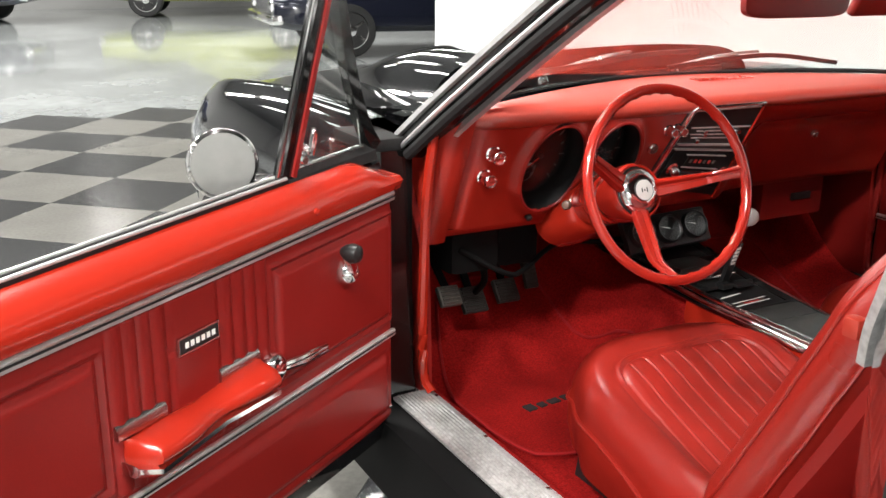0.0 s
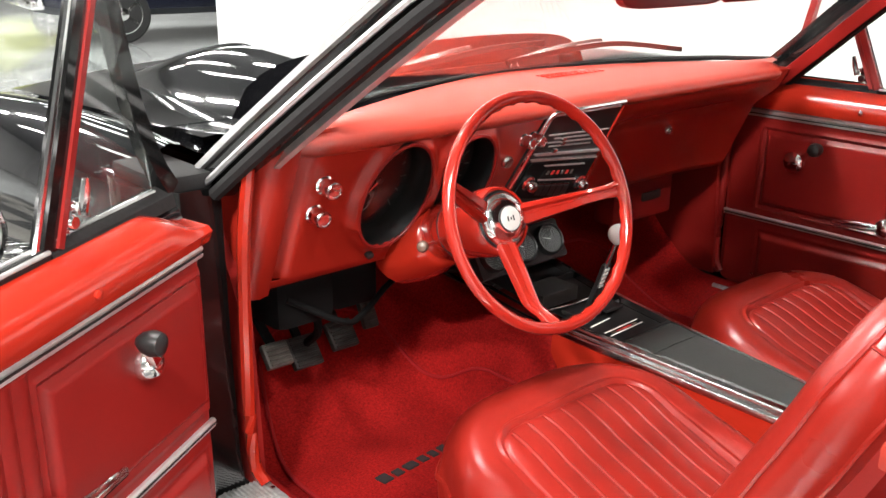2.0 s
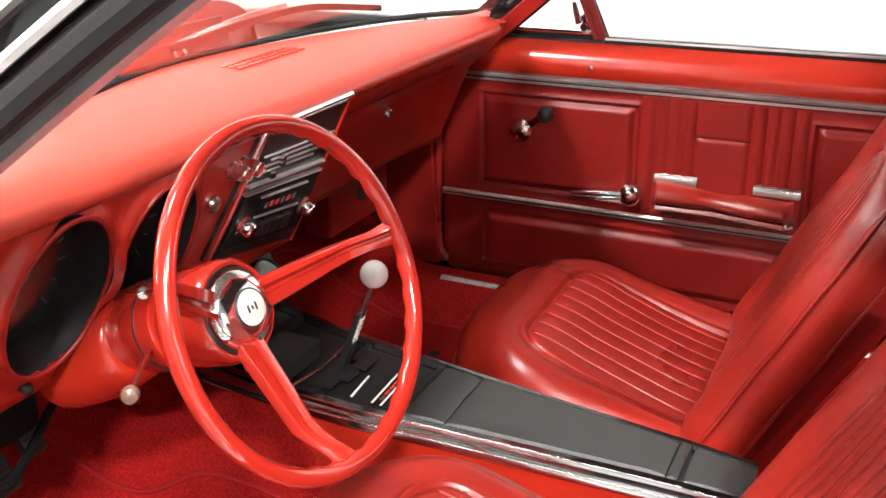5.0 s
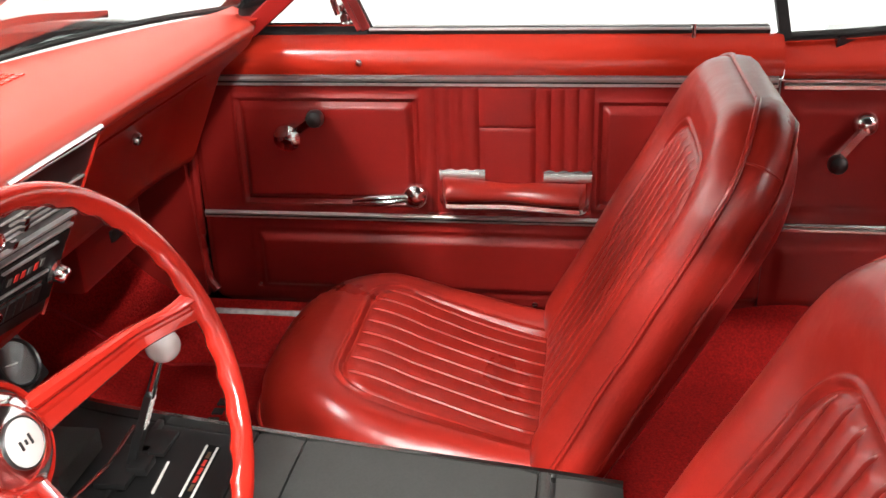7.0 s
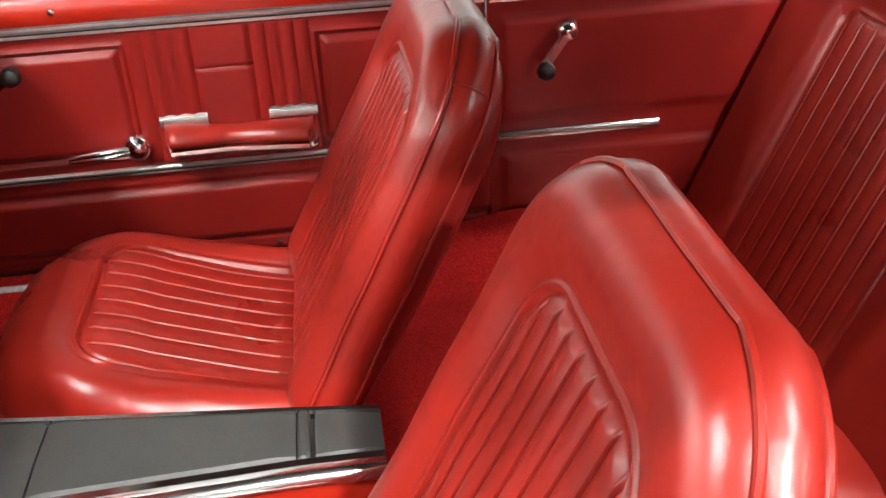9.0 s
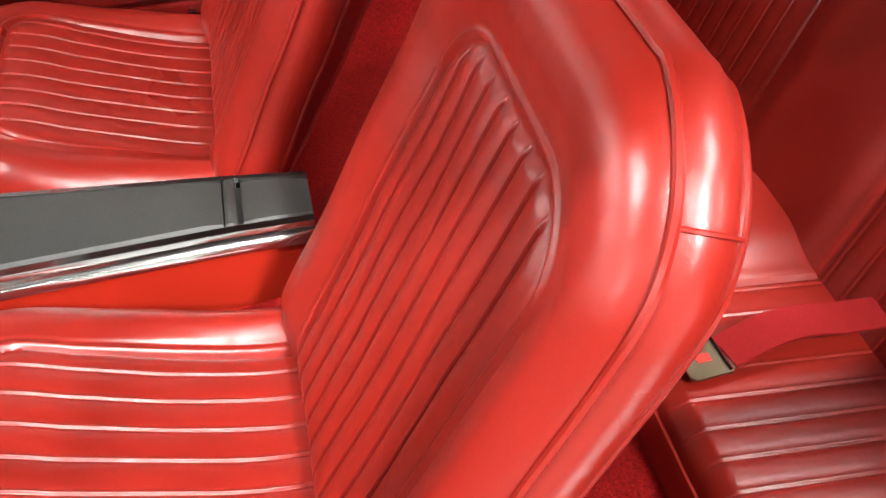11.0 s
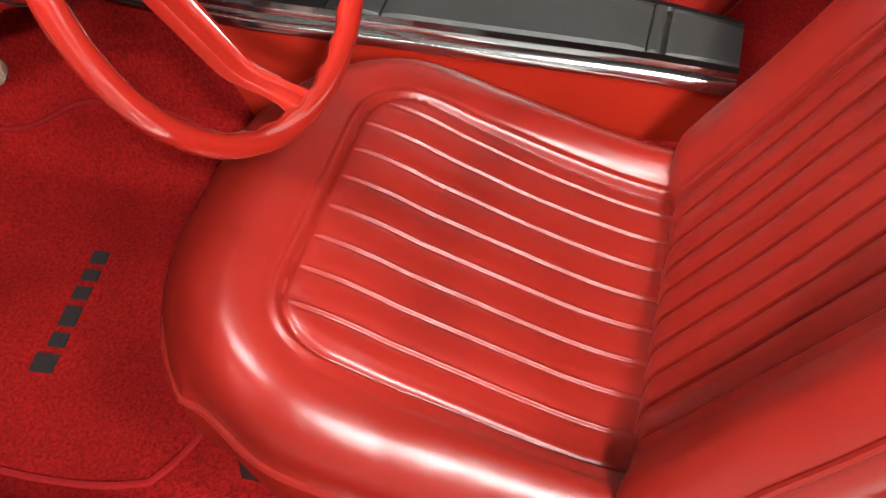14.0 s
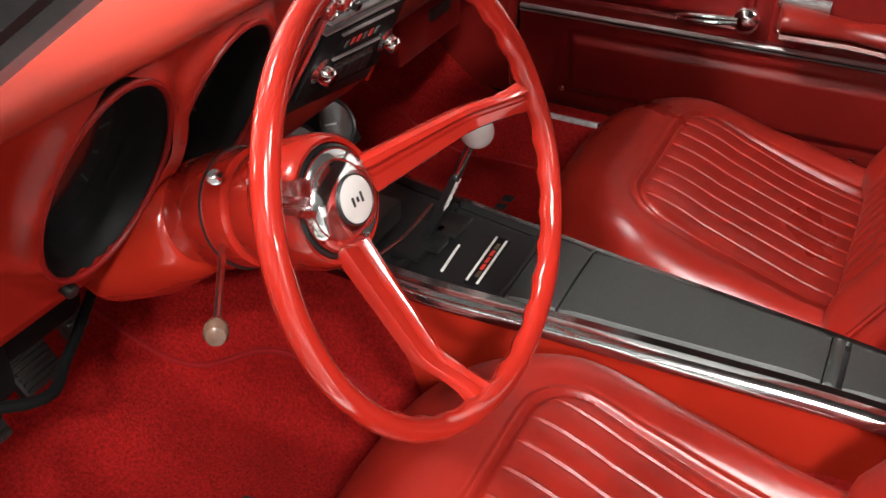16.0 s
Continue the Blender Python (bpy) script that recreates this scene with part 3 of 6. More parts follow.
for side in (-1, 1):
    S = lambda a, b, c: V3(XC + side * a, b, c)
    bm = bmesh.new()
    ky = 0.20 if side < 0 else 0.318
    slab(bm, [(ky, 0.405), (0.80, 0.405), (0.80, 0.87), (ky + 0.10, 0.87), (ky + 0.015, 0.70)], lambda a, b, c: S(0.705 + c, a, b), 0.02)
    part("kick_panel", bm, panel_vinyl, car, "red kick panel beside the footwell")
    bm = bmesh.new()
    tube(bm, curve3([S(0.722, ky - 0.030, 0.93), S(0.724, ky - 0.005, 0.80), S(0.724, ky + 0.005, 0.60), S(0.722, ky + 0.005, 0.45), S(0.715, ky - 0.015, 0.413)], 20), 0.010, 8)
    part("windlace", bm, paint_red if side < 0 else panel_vinyl, car, "red windlace round the door opening")

# wipers
for x0, pts in ((-0.3, [(-0.33, 0.40, 0.985), (-0.24, 0.345, 1.019), (-0.10, 0.335, 1.035), (0.06, 0.345, 1.035)]), (0.2, [(0.08, 0.44, 0.98), (0.20, 0.405, 1.005), (0.34, 0.375, 1.012), (0.50, 0.322, 0.992)])):
    w = thing("windscreen_wiper", pts[0], "bright metal windscreen wiper with a dark blade", "wiper", "wipers on the windscreen")
    bm = bmesh.new()
    P = curve3([V3(a, b + 0.02, c + 0.012) for a, b, c in pts], 14)
    sweep(bm, P[:9], [(-0.006, -0.002), (0.006, -0.002), (0.003, 0.004), (-0.003, 0.004)])
    part("arm", bm, brushed, w)
    bm = bmesh.new()
    P2 = curve3([V3(pts[1][0] - 0.16, pts[1][1] + 0.035, pts[1][2] - 0.012)] + [V3(a, b + 0.012, c + 0.004) for a, b, c in pts[1:]], 14)
    sweep(bm, P2, [(-0.003, -0.006), (0.003, -0.006), (0.003, 0.005), (-0.003, 0.005)])
    part("blade", bm, black_plastic, w)
    bm = bmesh.new()
    lathe(bm, [(0.012, 0), (0.013, 0.01), (0.008, 0.018)], pose(pts[0][0], pts[0][1] + 0.02, pts[0][2] - 0.01), 14)
    part("pivot", bm, chrome, w)

# ---- doors ----
def put_frame(origin, along, inward, sag=0.0):
    """Maps door coordinates (s along the door, w inward, z up) into the world."""
    o, d, n = Vector(origin), Vector(along).normalized(), Vector(inward).normalized()
    return lambda s, w, z: o + s * d + w * n + V3(0, 0, z - sag * s)


def panel_relief(s, z):
    """How far the padded trim stands proud at a place of the door."""
    r = 0.0

    def pad(s0, s1, z0, z1, h, soft=0.010):
        e = min(s - s0, s1 - s, z - z0, z1 - z)
        return h * smooth_step(0, soft, e)

    def welt(s0, s1, z0, z1):
        e = min(s - s0, s1 - s, z - z0, z1 - z)
        return 0.0035 * math.exp(-((e + 0.010) / 0.0035) ** 2) - 0.003 * math.exp(-((e + 0.002) / 0.003) ** 2)

    if 0.59 < z < 0.825:
        r += pad(0.012, 0.328, 0.612, 0.795, 0.007) + welt(0.012, 0.328, 0.612, 0.795)
        r += pad(0.668, 1.00, 0.612, 0.790, 0.007) + welt(0.668, 1.00, 0.612, 0.790)
        if 0.345 < s < 0.448 or 0.551 < s < 0.650:
            k = (s - 0.345) / 0.02575 if s < 0.5 else (s - 0.551) / 0.02475
            r += 0.0055 * abs(math.sin(math.pi * k)) ** 0.6
        if 0.448 <= s <= 0.551:
            r += 0.004 * smooth_step(0, 0.012, min(s - 0.448, 0.551 - s))
            r -= 0.003 * math.exp(-((z - 0.752) / 0.003) ** 2)
    elif z <= 0.565:
        r += pad(0.02, 1.03, 0.425, 0.540, 0.008, 0.014) + 0.4 * welt(0.02, 1.03, 0.425, 0.540)
    return r


def car_door(at, P, length, label, driver):
    ob = thing("car_door", at, label, "car door", "doors of the car")
    # shell
    bm = bmesh.new()
    loft(bm, [[P(s, w, z) for w, z in ((-0.016, 0.385), (-0.016, 0.86), (-0.028, 0.890), (-0.05, 0.900), (-0.070, 0.898), (-0.105, 0.875), (-0.14, 0.78), (-0.15, 0.6), (-0.135, 0.40), (-0.11, 0.34), (-0.03, 0.345))] for s in (0.0, 0.02, 0.5, length - 0.02, length)])
    part("outer_shell", bm, black_paint, ob, "gloss black outer door skin")
    # padded trim panel; the closed door's panel reaches on towards the kick panel
    s_in, z_in = (0.0, 0.398) if driver else (-0.085, 0.388)
    ns, nz = 280, 120
    bm = bmesh.new()

    def edge(u, v):
        s, z = lerp(s_in, length, u), lerp(z_in, 0.838, v)
        c = 0.05
        for s0, sg in ((s_in, 1), (length, -1)):
            ds = sg * (s - s0)
            if ds < c and z < z_in + c:
                k = c - math.sqrt(max(0.0, c * c - (c - ds) ** 2))
                z = max(z, z_in + k * (1 - (z - z_in) / c)) if (z - z_in) < k else z
        w = panel_relief(s, z)
        rim = min(s - s_in, length - s, z - z_in)
        return P(s, w - 0.006 * (1 - smooth_step(0, 0.012, rim)), z)

    vs = sheet(bm, ns, nz, edge)
    q = P(0, 0, 0) - P(0, 0.014, 0)
    skirt(bm, rim_of(vs), lambda p: p + q)
    part("trim_panel", bm, panel_vinyl, ob, "red padded vinyl trim panel with pleats")
    # painted upper
    bm = bmesh.new()
    prof = [(0.004, 0.843), (0.016, 0.850), (0.022, 0.866), (0.016, 0.888), (0.000, 0.902), (-0.018, 0.909), (-0.028, 0.911), (-0.034, 0.90), (-0.02, 0.842)]
    loft(bm, [[P(s, w, z - (0.035 * smooth_step(s_in + 0.10, s_in, s)) * smooth_step(0.86, 0.92, z)) for w, z in prof] for s in [s_in, 0.01, 0.03, 0.06, 0.09, 0.12, 0.2, 0.4, 0.6, 0.8, length - 0.01, length]])
    part("upper_panel", bm, paint_red, ob, "glossy red painted upper door")
    for z, h, nm in ((0.836, 0.0085, "upper"), (0.577, 0.0065, "lower")):
        s1 = length - 0.004
        bm = bmesh.new()
        loft(bm, [[P(s, w, zz) for w, zz in ((0.0, z - h), (0.006, z - h), (0.0075, z - h * 0.4), (0.004, z - h * 0.2), (0.0065, z), (0.008, z + h * 0.5), (0.005, z + h), (0.0, z + h))] for s in (s_in + 0.004, s1)])
        part("trim_strip", bm, pale_trim, ob, "bright chrome trim strip")
        bm = bmesh.new()
        loft(bm, [[P(s, w, zz) for w, zz in ((0.003, z - h * 0.38), (0.0072, z - h * 0.38), (0.0072, z - h * 0.05), (0.003, z - h * 0.05))] for s in (s_in + 0.006, s1 - 0.002)])
        part("strip_inlay", bm, black_plastic, ob, "black line in the trim strip")
    # belt seal and bright line
    bm = bmesh.new()
    s2 = 0.255
    loft(bm, [[P(s, w, z) for w, z in ((-0.030, 0.905), (-0.026, 0.917), (-0.034, 0.923), (-0.048, 0.917), (-0.05, 0.905))] for s in (s2, 0.6, length - 0.02)])
    part("belt_seal", bm, rubber, ob, "black rubber window seal")
    for w, zz, rr in ((-0.0295, 0.9190, 0.0034), (-0.0480, 0.9200, 0.0034), (-0.066, 0.9070, 0.0068)):
        bm = bmesh.new()
        tube(bm, [P(s, w, zz) for s in (s2, 0.6, length - 0.02)], rr, 8)
        part("belt_moulding", bm, pale_trim, ob, "thin bright line along the window seal")
    # vent window
    A, B, C = (0.032, 0.918), (0.250, 0.918), (0.087, 1.265)
    wv = -0.040

    def post(p, q, sweep_in):
        (a, b), (c, d) = p, q
        flare = -0.030 if sweep_in else 0.0
        return [P(lerp(a, c, t) + sweep_in * math.sin(math.pi * t) + flare * (1 - t) ** 7, wv - 0.02 * t, lerp(b, d, t)) for t in [k / 12 for k in range(13)]]

    for nm, pth, lab in (("front", post(A, C, 0.008), "black front post of the vent window"), ("rear", post(B, C, 0.0), "rear post of the vent window")):
        bm = bmesh.new()
        hw = 0.013 if driver else 0.008
        sweep(bm, pth, [(-hw, -0.010), (hw, -0.010), (hw, 0.010), (-hw, 0.010)], up=P(0, 1, 0) - P(0, 0, 0))
        part("vent_post", bm, jamb_black if driver else panel_vinyl, ob, lab if driver else "dark red post of the vent window")
        bm = bmesh.new()
        off = P(hw + 0.001 if nm == "rear" else 0.001 - hw, 0.0, 0) - P(0, 0, 0)
        tube(bm, [p + off for p in pth], 0.0045, 6)
        part("vent_moulding", bm, chrome, ob, "bright edge of the vent window frame")
        if nm == "front":
            continue
        bm = bmesh.new()
        off = P(-0.012 if nm == "rear" else 0.012, 0.010, 0) - P(0, 0, 0)
        sweep(bm, [p + off for p in pth], [(-0.0045, -0.004), (0.0045, -0.004), (0.0045, 0.004), (-0.0045, 0.004)], up=P(0, 1, 0) - P(0, 0, 0))
        part("vent_inner_frame", bm, panel_vinyl, ob, "dark red inner vent window frame")
    bm = bmesh.new()
    loft(bm, [[P(s, w, z) for w, z in ((-0.024, 0.898), (-0.028, 0.915), (-0.045, 0.928), (-0.06, 0.92), (-0.06, 0.898))] for s in (0.01, 0.10, 0.2, 0.252)])
    part("vent_base", bm, rubber, ob, "dark rubber base of the vent window")
    bm = bmesh.new()
    tube(bm, [P(s, -0.034, 0.928) for s in (0.045, 0.15, 0.24)], 0.004, 6)
    part("vent_moulding", bm, chrome, ob)
    bm = bmesh.new()
    slab(bm, [(A[0] + 0.012, 0.925), (B[0] - 0.012, 0.925), (C[0] + 0.006, C[1] - 0.02), (C[0] - 0.004, C[1] - 0.02)], lambda a, b, c: P(a, wv + c - 0.03 * (b - 0.94), b), 0.004)
    g = part("vent_glass", bm, clear_glass, ob, "clear vent window glass")
    g.visible_shadow = False
    bm = bmesh.new()
    for cs, cz, r in ((0.212, 0.940, 0.012), (0.206, 0.957, 0.008)):
        lathe(bm, [(r, -0.004), (r * 1.05, 0.006), (r * 0.6, 0.016)], axis_frame(P(cs, -0.040, cz), P(0, 1, 0) - P(0, 0, 0)), 14)
    tube(bm, [P(0.202, -0.022, 0.947), P(0.196, -0.020, 0.970), P(0.192, -0.020, 0.988)], [0.006, 0.006, 0.004], 8)
    part("vent_latch", bm, chrome, ob, "chrome vent window latch")
    # window crank
    inw = P(0, 1, 0) - P(0, 0, 0)
    cs, cz = (0.156, 0.743) if driver else (0.106, 0.738)
    tip = (cs + 0.038, cz + 0.050) if driver else (cs + 0.060, cz + 0.042)
    bm = bmesh.new()
    lathe(bm, [(0.021, 0.004), (0.022, 0.012), (0.018, 0.022), (0.012, 0.030), (0.004, 0.033)], axis_frame(P(cs, 0, cz), inw), 24)
    pth = [P(cs, 0.026, cz), P(lerp(cs, tip[0], 0.5), 0.034, lerp(cz, tip[1], 0.5)), P(tip[0], 0.036, tip[1])]
    if not driver:
        lathe(bm, [(0.016, 0.026), (0.024, 0.030), (0.0245, 0.035), (0.017, 0.040), (0.003, 0.042)], axis_frame(P(cs, 0, cz), inw), 24)
    sweep(bm, pth, [(-0.009, -0.003), (0.009, -0.003), (0.006, 0.004), (-0.006, 0.004)], up=inw)
    cr = part("window_crank", bm, chrome, ob, "chrome window crank")
    bm = bmesh.new()
    lathe(bm, [(0.007, 0.030), (0.013, 0.038), (0.0165, 0.050), (0.014, 0.062), (0.006, 0.067)], axis_frame(P(tip[0], 0, tip[1]), inw), 20)
    part("crank_knob", bm, black_plastic, cr, "round black crank knob")
    # door handle
    hs, hz = (0.352, 0.652) if driver else (0.332, 0.625)
    bm = bmesh.new()
    lathe(bm, [(0.024, 0.002), (0.024, 0.012), (0.020, 0.020), (0.008, 0.026)], axis_frame(P(hs, 0.004, hz), inw), 24)
    for dz in (-0.005, 0.004):
        tube(bm, [P(hs - 0.01, 0.022, hz + dz * 0.5), P(hs - 0.05, 0.030, hz + dz - 0.002), P(hs - 0.115, 0.026, hz + dz * 0.6 - 0.008)], [0.006, 0.005, 0.004], 8)
    part("door_handle", bm, chrome, ob, "chrome paddle door handle")
    # armrest
    bm = bmesh.new()
    zo = 0.018 if driver else 0.0
    a0, a1 = 0.385, 0.640
    rings = []
    for k in range(25):
        t = k / 24
        s = lerp(a0, a1, t)
        grip = math.exp(-((t - 0.45) / 0.20) ** 2)
        d = 0.066 - 0.016 * grip
        zt = 0.662 + zo - 0.010 * t - 0.006 * grip
        zb = 0.630 + zo - 0.006 * t
        endk = min(1.0, min(t, 1 - t) / 0.05 + 0.15) ** 0.5
        d *= endk
        rings.append([P(s, 0.004, zt - 0.002), P(s, d * 0.5, zt + 0.003), P(s, d * 0.86, zt - 0.002), P(s, d, zt - 0.014), P(s, d * 0.97, zb + 0.006), P(s, d * 0.8, zb), P(s, 0.004, zb)])
    loft(bm, rings)
    arm = part("armrest", bm, paint_red if driver else vinyl, ob, "padded red armrest", smooth=60)
    bm = bmesh.new()
    loft(bm, [[P(s, w * e, z + zo - 0.006 * t) for w, z in ((0.004, 0.612), (0.05, 0.614), (0.066, 0.622), (0.066, 0.629), (0.05, 0.631), (0.004, 0.631))] for s, e, t in ((a0 - 0.004, 0.5, 0), (a0 + 0.01, 0.95, 0), (lerp(a0, a1, 0.45), 0.80, 0.45), (a1 - 0.01, 0.98, 1), (a1 + 0.006, 0.6, 1))])
    part("armrest_base", bm, chrome, arm, "chrome base under the armrest")
    for s0, s1 in ((a0 - 0.008, a0 + 0.075), (a1 - 0.075, a1 + 0.010)):
        bm = bmesh.new()
        loft(bm, [[P(s, w, z + zo) for w, z in ((0.0, 0.655), (0.009, 0.655), (0.009, 0.668), (0.004, 0.675), (0.0, 0.675))] for s in (s0, s0 + 0.003, s1 - 0.003, s1)])
        part("armrest_plate", bm, brushed, arm, "chrome end plate of the armrest")
    if driver:
        bm = bmesh.new()
        slab(bm, [(0.458, 0.743), (0.537, 0.743), (0.537, 0.769), (0.458, 0.769)], lambda a, b, c: P(a, 0.003 + c, b), 0.005)
        badge = part("badge", bm, brushed, ob, "small bright rectangular badge")
        bm = bmesh.new()
        slab(bm, [(0.461, 0.746), (0.534, 0.746), (0.534, 0.766), (0.461, 0.766)], lambda a, b, c: P(a, 0.007 + c, b), 0.002)
        part("badge_field", bm, black_plastic, badge)
        for k in range(6):
            bm = bmesh.new()
            s = 0.468 + k * 0.0102
            slab(bm, [(s, 0.752), (s + 0.006, 0.752), (s + 0.006, 0.760), (s, 0.760)], lambda a, b, c: P(a, 0.0088 + c, b), 0.0012)
            part("badge_bar", bm, white_paint, badge)
    # lock button, screws
    bm = bmesh.new()
    lathe(bm, [(0.006, 0), (0.006, 0.004), (0.003, 0.006)], axis_frame(P(0.245, 0.020, 0.872), inw), 12)
    part("lock_screw", bm, chrome if not driver else paint_red, ob)
    bm = bmesh.new()
    tube(bm, [P(length - 0.145, -0.016, 0.893), P(length - 0.145, -0.016, 0.93)], [0.004, 0.0045], 8)
    part("lock_plunger", bm, chrome, ob, "chrome lock plunger")
    for s, z in ((0.012, 0.428), (0.26, 0.406), (0.55, 0.404), (0.85, 0.406)):
        bm = bmesh.new()
        lathe(bm, [(0.005, 0), (0.005, 0.003), (0.002, 0.005)], axis_frame(P(s, -0.002, z), inw), 10)
        part("screw", bm, chrome, ob)
    return ob


DOOR_L = 0.955
P_DRIVER = put_frame((-0.818 - 0.0078, 0.134 + 0.0128, 0.0), (-0.855, -0.519, 0), (0.519, -0.855, 0), 0.042)
P_PASS = put_frame((0.708, 0.225, 0.0), (0.0, -1, 0), (-1, 0, 0))
driver_door = car_door((-0.818, 0.134, 0.34), P_DRIVER, DOOR_L, "driver's door, swung wide open, red padded trim and chrome fittings", True)
car_door((0.702, 0.232, 0.34), P_PASS, DOOR_L, "closed passenger door with red padded trim and chrome fittings", False)

# round mirror on the open door
mir = part("door_mirror", bmesh.new(), chrome, driver_door, "round chrome door mirror")
mc = V3(-1.132, 0.130, 0.921)
mn = V3(-0.20, -0.97, 0.10).normalized()
bm = bmesh.new()
lathe(bm, [(0.050, 0.004), (0.055, 0.003), (0.0575, -0.004), (0.054, -0.016), (0.038, -0.030), (0.012, -0.036)], axis_frame(mc, mn), 40)
tube(bm, [mc - 0.03 * mn, mc + V3(0.05, 0.0, -0.03), V3(-1.03, 0.10, 0.885)], [0.010, 0.010, 0.016], 10)
bm.to_mesh(mir.data)
bm.free()
mir.data.polygons.foreach_set("use_smooth", [True] * len(mir.data.polygons))
bm = bmesh.new()
lathe(bm, [(0.0505, 0.0045), (0.0495, 0.0055)], axis_frame(mc, mn), 40)
part("mirror_glass", bm, mirror_glass, mir, "slightly hazy round mirror glass")

# quarter trim behind the doors
for side in (-1, 1):
    q = thing("quarter_trim", (XC + side * 0.70, -1.0, 0.40), "red padded trim panel beside the rear seat", "trim panel", "trim panels beside the rear seat")
    Pq = put_frame((XC + side * 0.718, -0.7315 if side > 0 else -0.812, 0), (0, -1, 0), (-side, 0, 0))
    bm = bmesh.new()
    vs = sheet(bm, 90, 60, lambda u, v: Pq(0.62 * u, 0.006 * smooth_step(0, 0.012, min(lerp(0.40, 0.838, v) - 0.605, 0.80 - lerp(0.40, 0.838, v), u * 0.62 - 0.02)) + 0.006 * smooth_step(0, 0.012, min(lerp(0.40, 0.838, v) - 0.42, 0.545 - lerp(0.40, 0.838, v), u * 0.62 - 0.02)), lerp(0.40, 0.838, v)))
    qq = Pq(0, 0, 0) - Pq(0, 0.014, 0)
    skirt(bm, rim_of(vs), lambda p: p + qq)
    part("padding", bm, panel_vinyl, q)
    bm = bmesh.new()
    sheet(bm, 24, 10, lambda u, v: Pq(0.66 * u - 0.0, lerp(0.006, -0.03, v ** 2) + 0.008 * math.sin(math.pi * v) + 0.006 * math.sin(2 * math.pi * v), lerp(0.842, 0.899 + 0.11 * u ** 1.7, v)))
    part("upper_panel", bm, paint_red, q, "glossy red painted panel under the quarter window")
    for z, h, s1 in ((0.836, 0.011, 0.44), (0.577, 0.0075, 0.32)):
        bm = bmesh.new()
        loft(bm, [[Pq(s, w, zz) for w, zz in ((0.0, z - h), (0.006, z - h), (0.0075, z - h * 0.4), (0.004, z - h * 0.2), (0.0065, z), (0.008, z + h * 0.5), (0.005, z + h), (0.0, z + h))] for s in (0.004, s1)])
        part("trim_strip", bm, brushed, q, "bright chrome trim strip")
    inw = Pq(0, 1, 0) - Pq(0, 0, 0)
    bm = bmesh.new()
    lathe(bm, [(0.021, 0.004), (0.022, 0.012), (0.018, 0.022), (0.012, 0.030), (0.004, 0.033)], axis_frame(Pq(0.140, 0, 0.768), inw), 24)
    sweep(bm, [Pq(0.140, 0.026, 0.768), Pq(0.118, 0.032, 0.742), Pq(0.098, 0.034, 0.715)], [(-0.009, -0.003), (0.009, -0.003), (0.006, 0.004), (-0.006, 0.004)], up=inw)
    cr = part("window_crank", bm, chrome, q, "chrome quarter window crank")
    bm = bmesh.new()
    lathe(bm, [(0.007, 0.028), (0.013, 0.036), (0.0165, 0.048), (0.014, 0.060), (0.006, 0.065)], axis_frame(Pq(0.094, 0, 0.710), inw), 20)
    part("crank_knob", bm, black_plastic, cr, "round black crank knob")
    if side < 0:
        continue
    bm = bmesh.new()
    tube(bm, curve3([Pq(-0.01, -0.032, 0.905), Pq(0.15, -0.034, 0.914), Pq(0.33, -0.036, 0.936), Pq(0.58, -0.04, 0.985)], 16), 0.007, 8)
    part("window_seal", bm, rubber, q, "black rubber seal of the quarter window")
    bm = bmesh.new()
    tube(bm, curve3([Pq(-0.01, -0.022, 0.899), Pq(0.15, -0.024, 0.908), Pq(0.33, -0.026, 0.930), Pq(0.58, -0.03, 0.979)], 16), 0.003, 6)
    part("window_moulding", bm, chrome, q)
    bm = bmesh.new()
    sweep(bm, [Pq(0.005, -0.034, 0.90), Pq(-0.03, -0.07, 1.08), Pq(-0.06, -0.115, 1.24)], [(-0.009, -0.012), (0.009, -0.012), (0.009, 0.012), (-0.009, 0.012)], up=V3(1, 0, 0))
    part("window_edge", bm, rubber, q, "dark edge channel between door glass and quarter glass")
    bm = bmesh.new()
    slab(bm, [(0.02, 0.90), (0.58, 0.98), (0.40, 1.22), (-0.04, 1.24)], lambda a, b, c: Pq(a, -0.034 - 0.26 * (b - 0.93) + c, b), 0.004)
    g = part("quarter_glass", bm, clear_glass, q, "clear quarter window glass")
    g.visible_shadow = False

# ---- bucket seats ----
SEAT_X = -0.357
# the backrest's middle line from its foot to its top: (y, z)
SPINE = [V3(0, -0.415 - 0.2535 * t - 0.012 * math.sin(math.pi * t), 0.440 + 0.4985 * t) for t in [k / 60 for k in range(61)]]


BAND_C, BAND_B = 0.037, 0.0308      # pleat widths on cushion and backrest, nine of each


def pleat(k):
    """Nearly flat bands with a thin folded ridge at each joint and a crease beside it; k counts bands."""
    q = k - round(k)
    return 0.50 * math.exp(-(q / 0.042) ** 2) - 0.42 * math.exp(-((q + 0.085) / 0.042) ** 2) + 0.55 * (1 - (1 - min(1.0, abs(q) * 2)) ** 2)


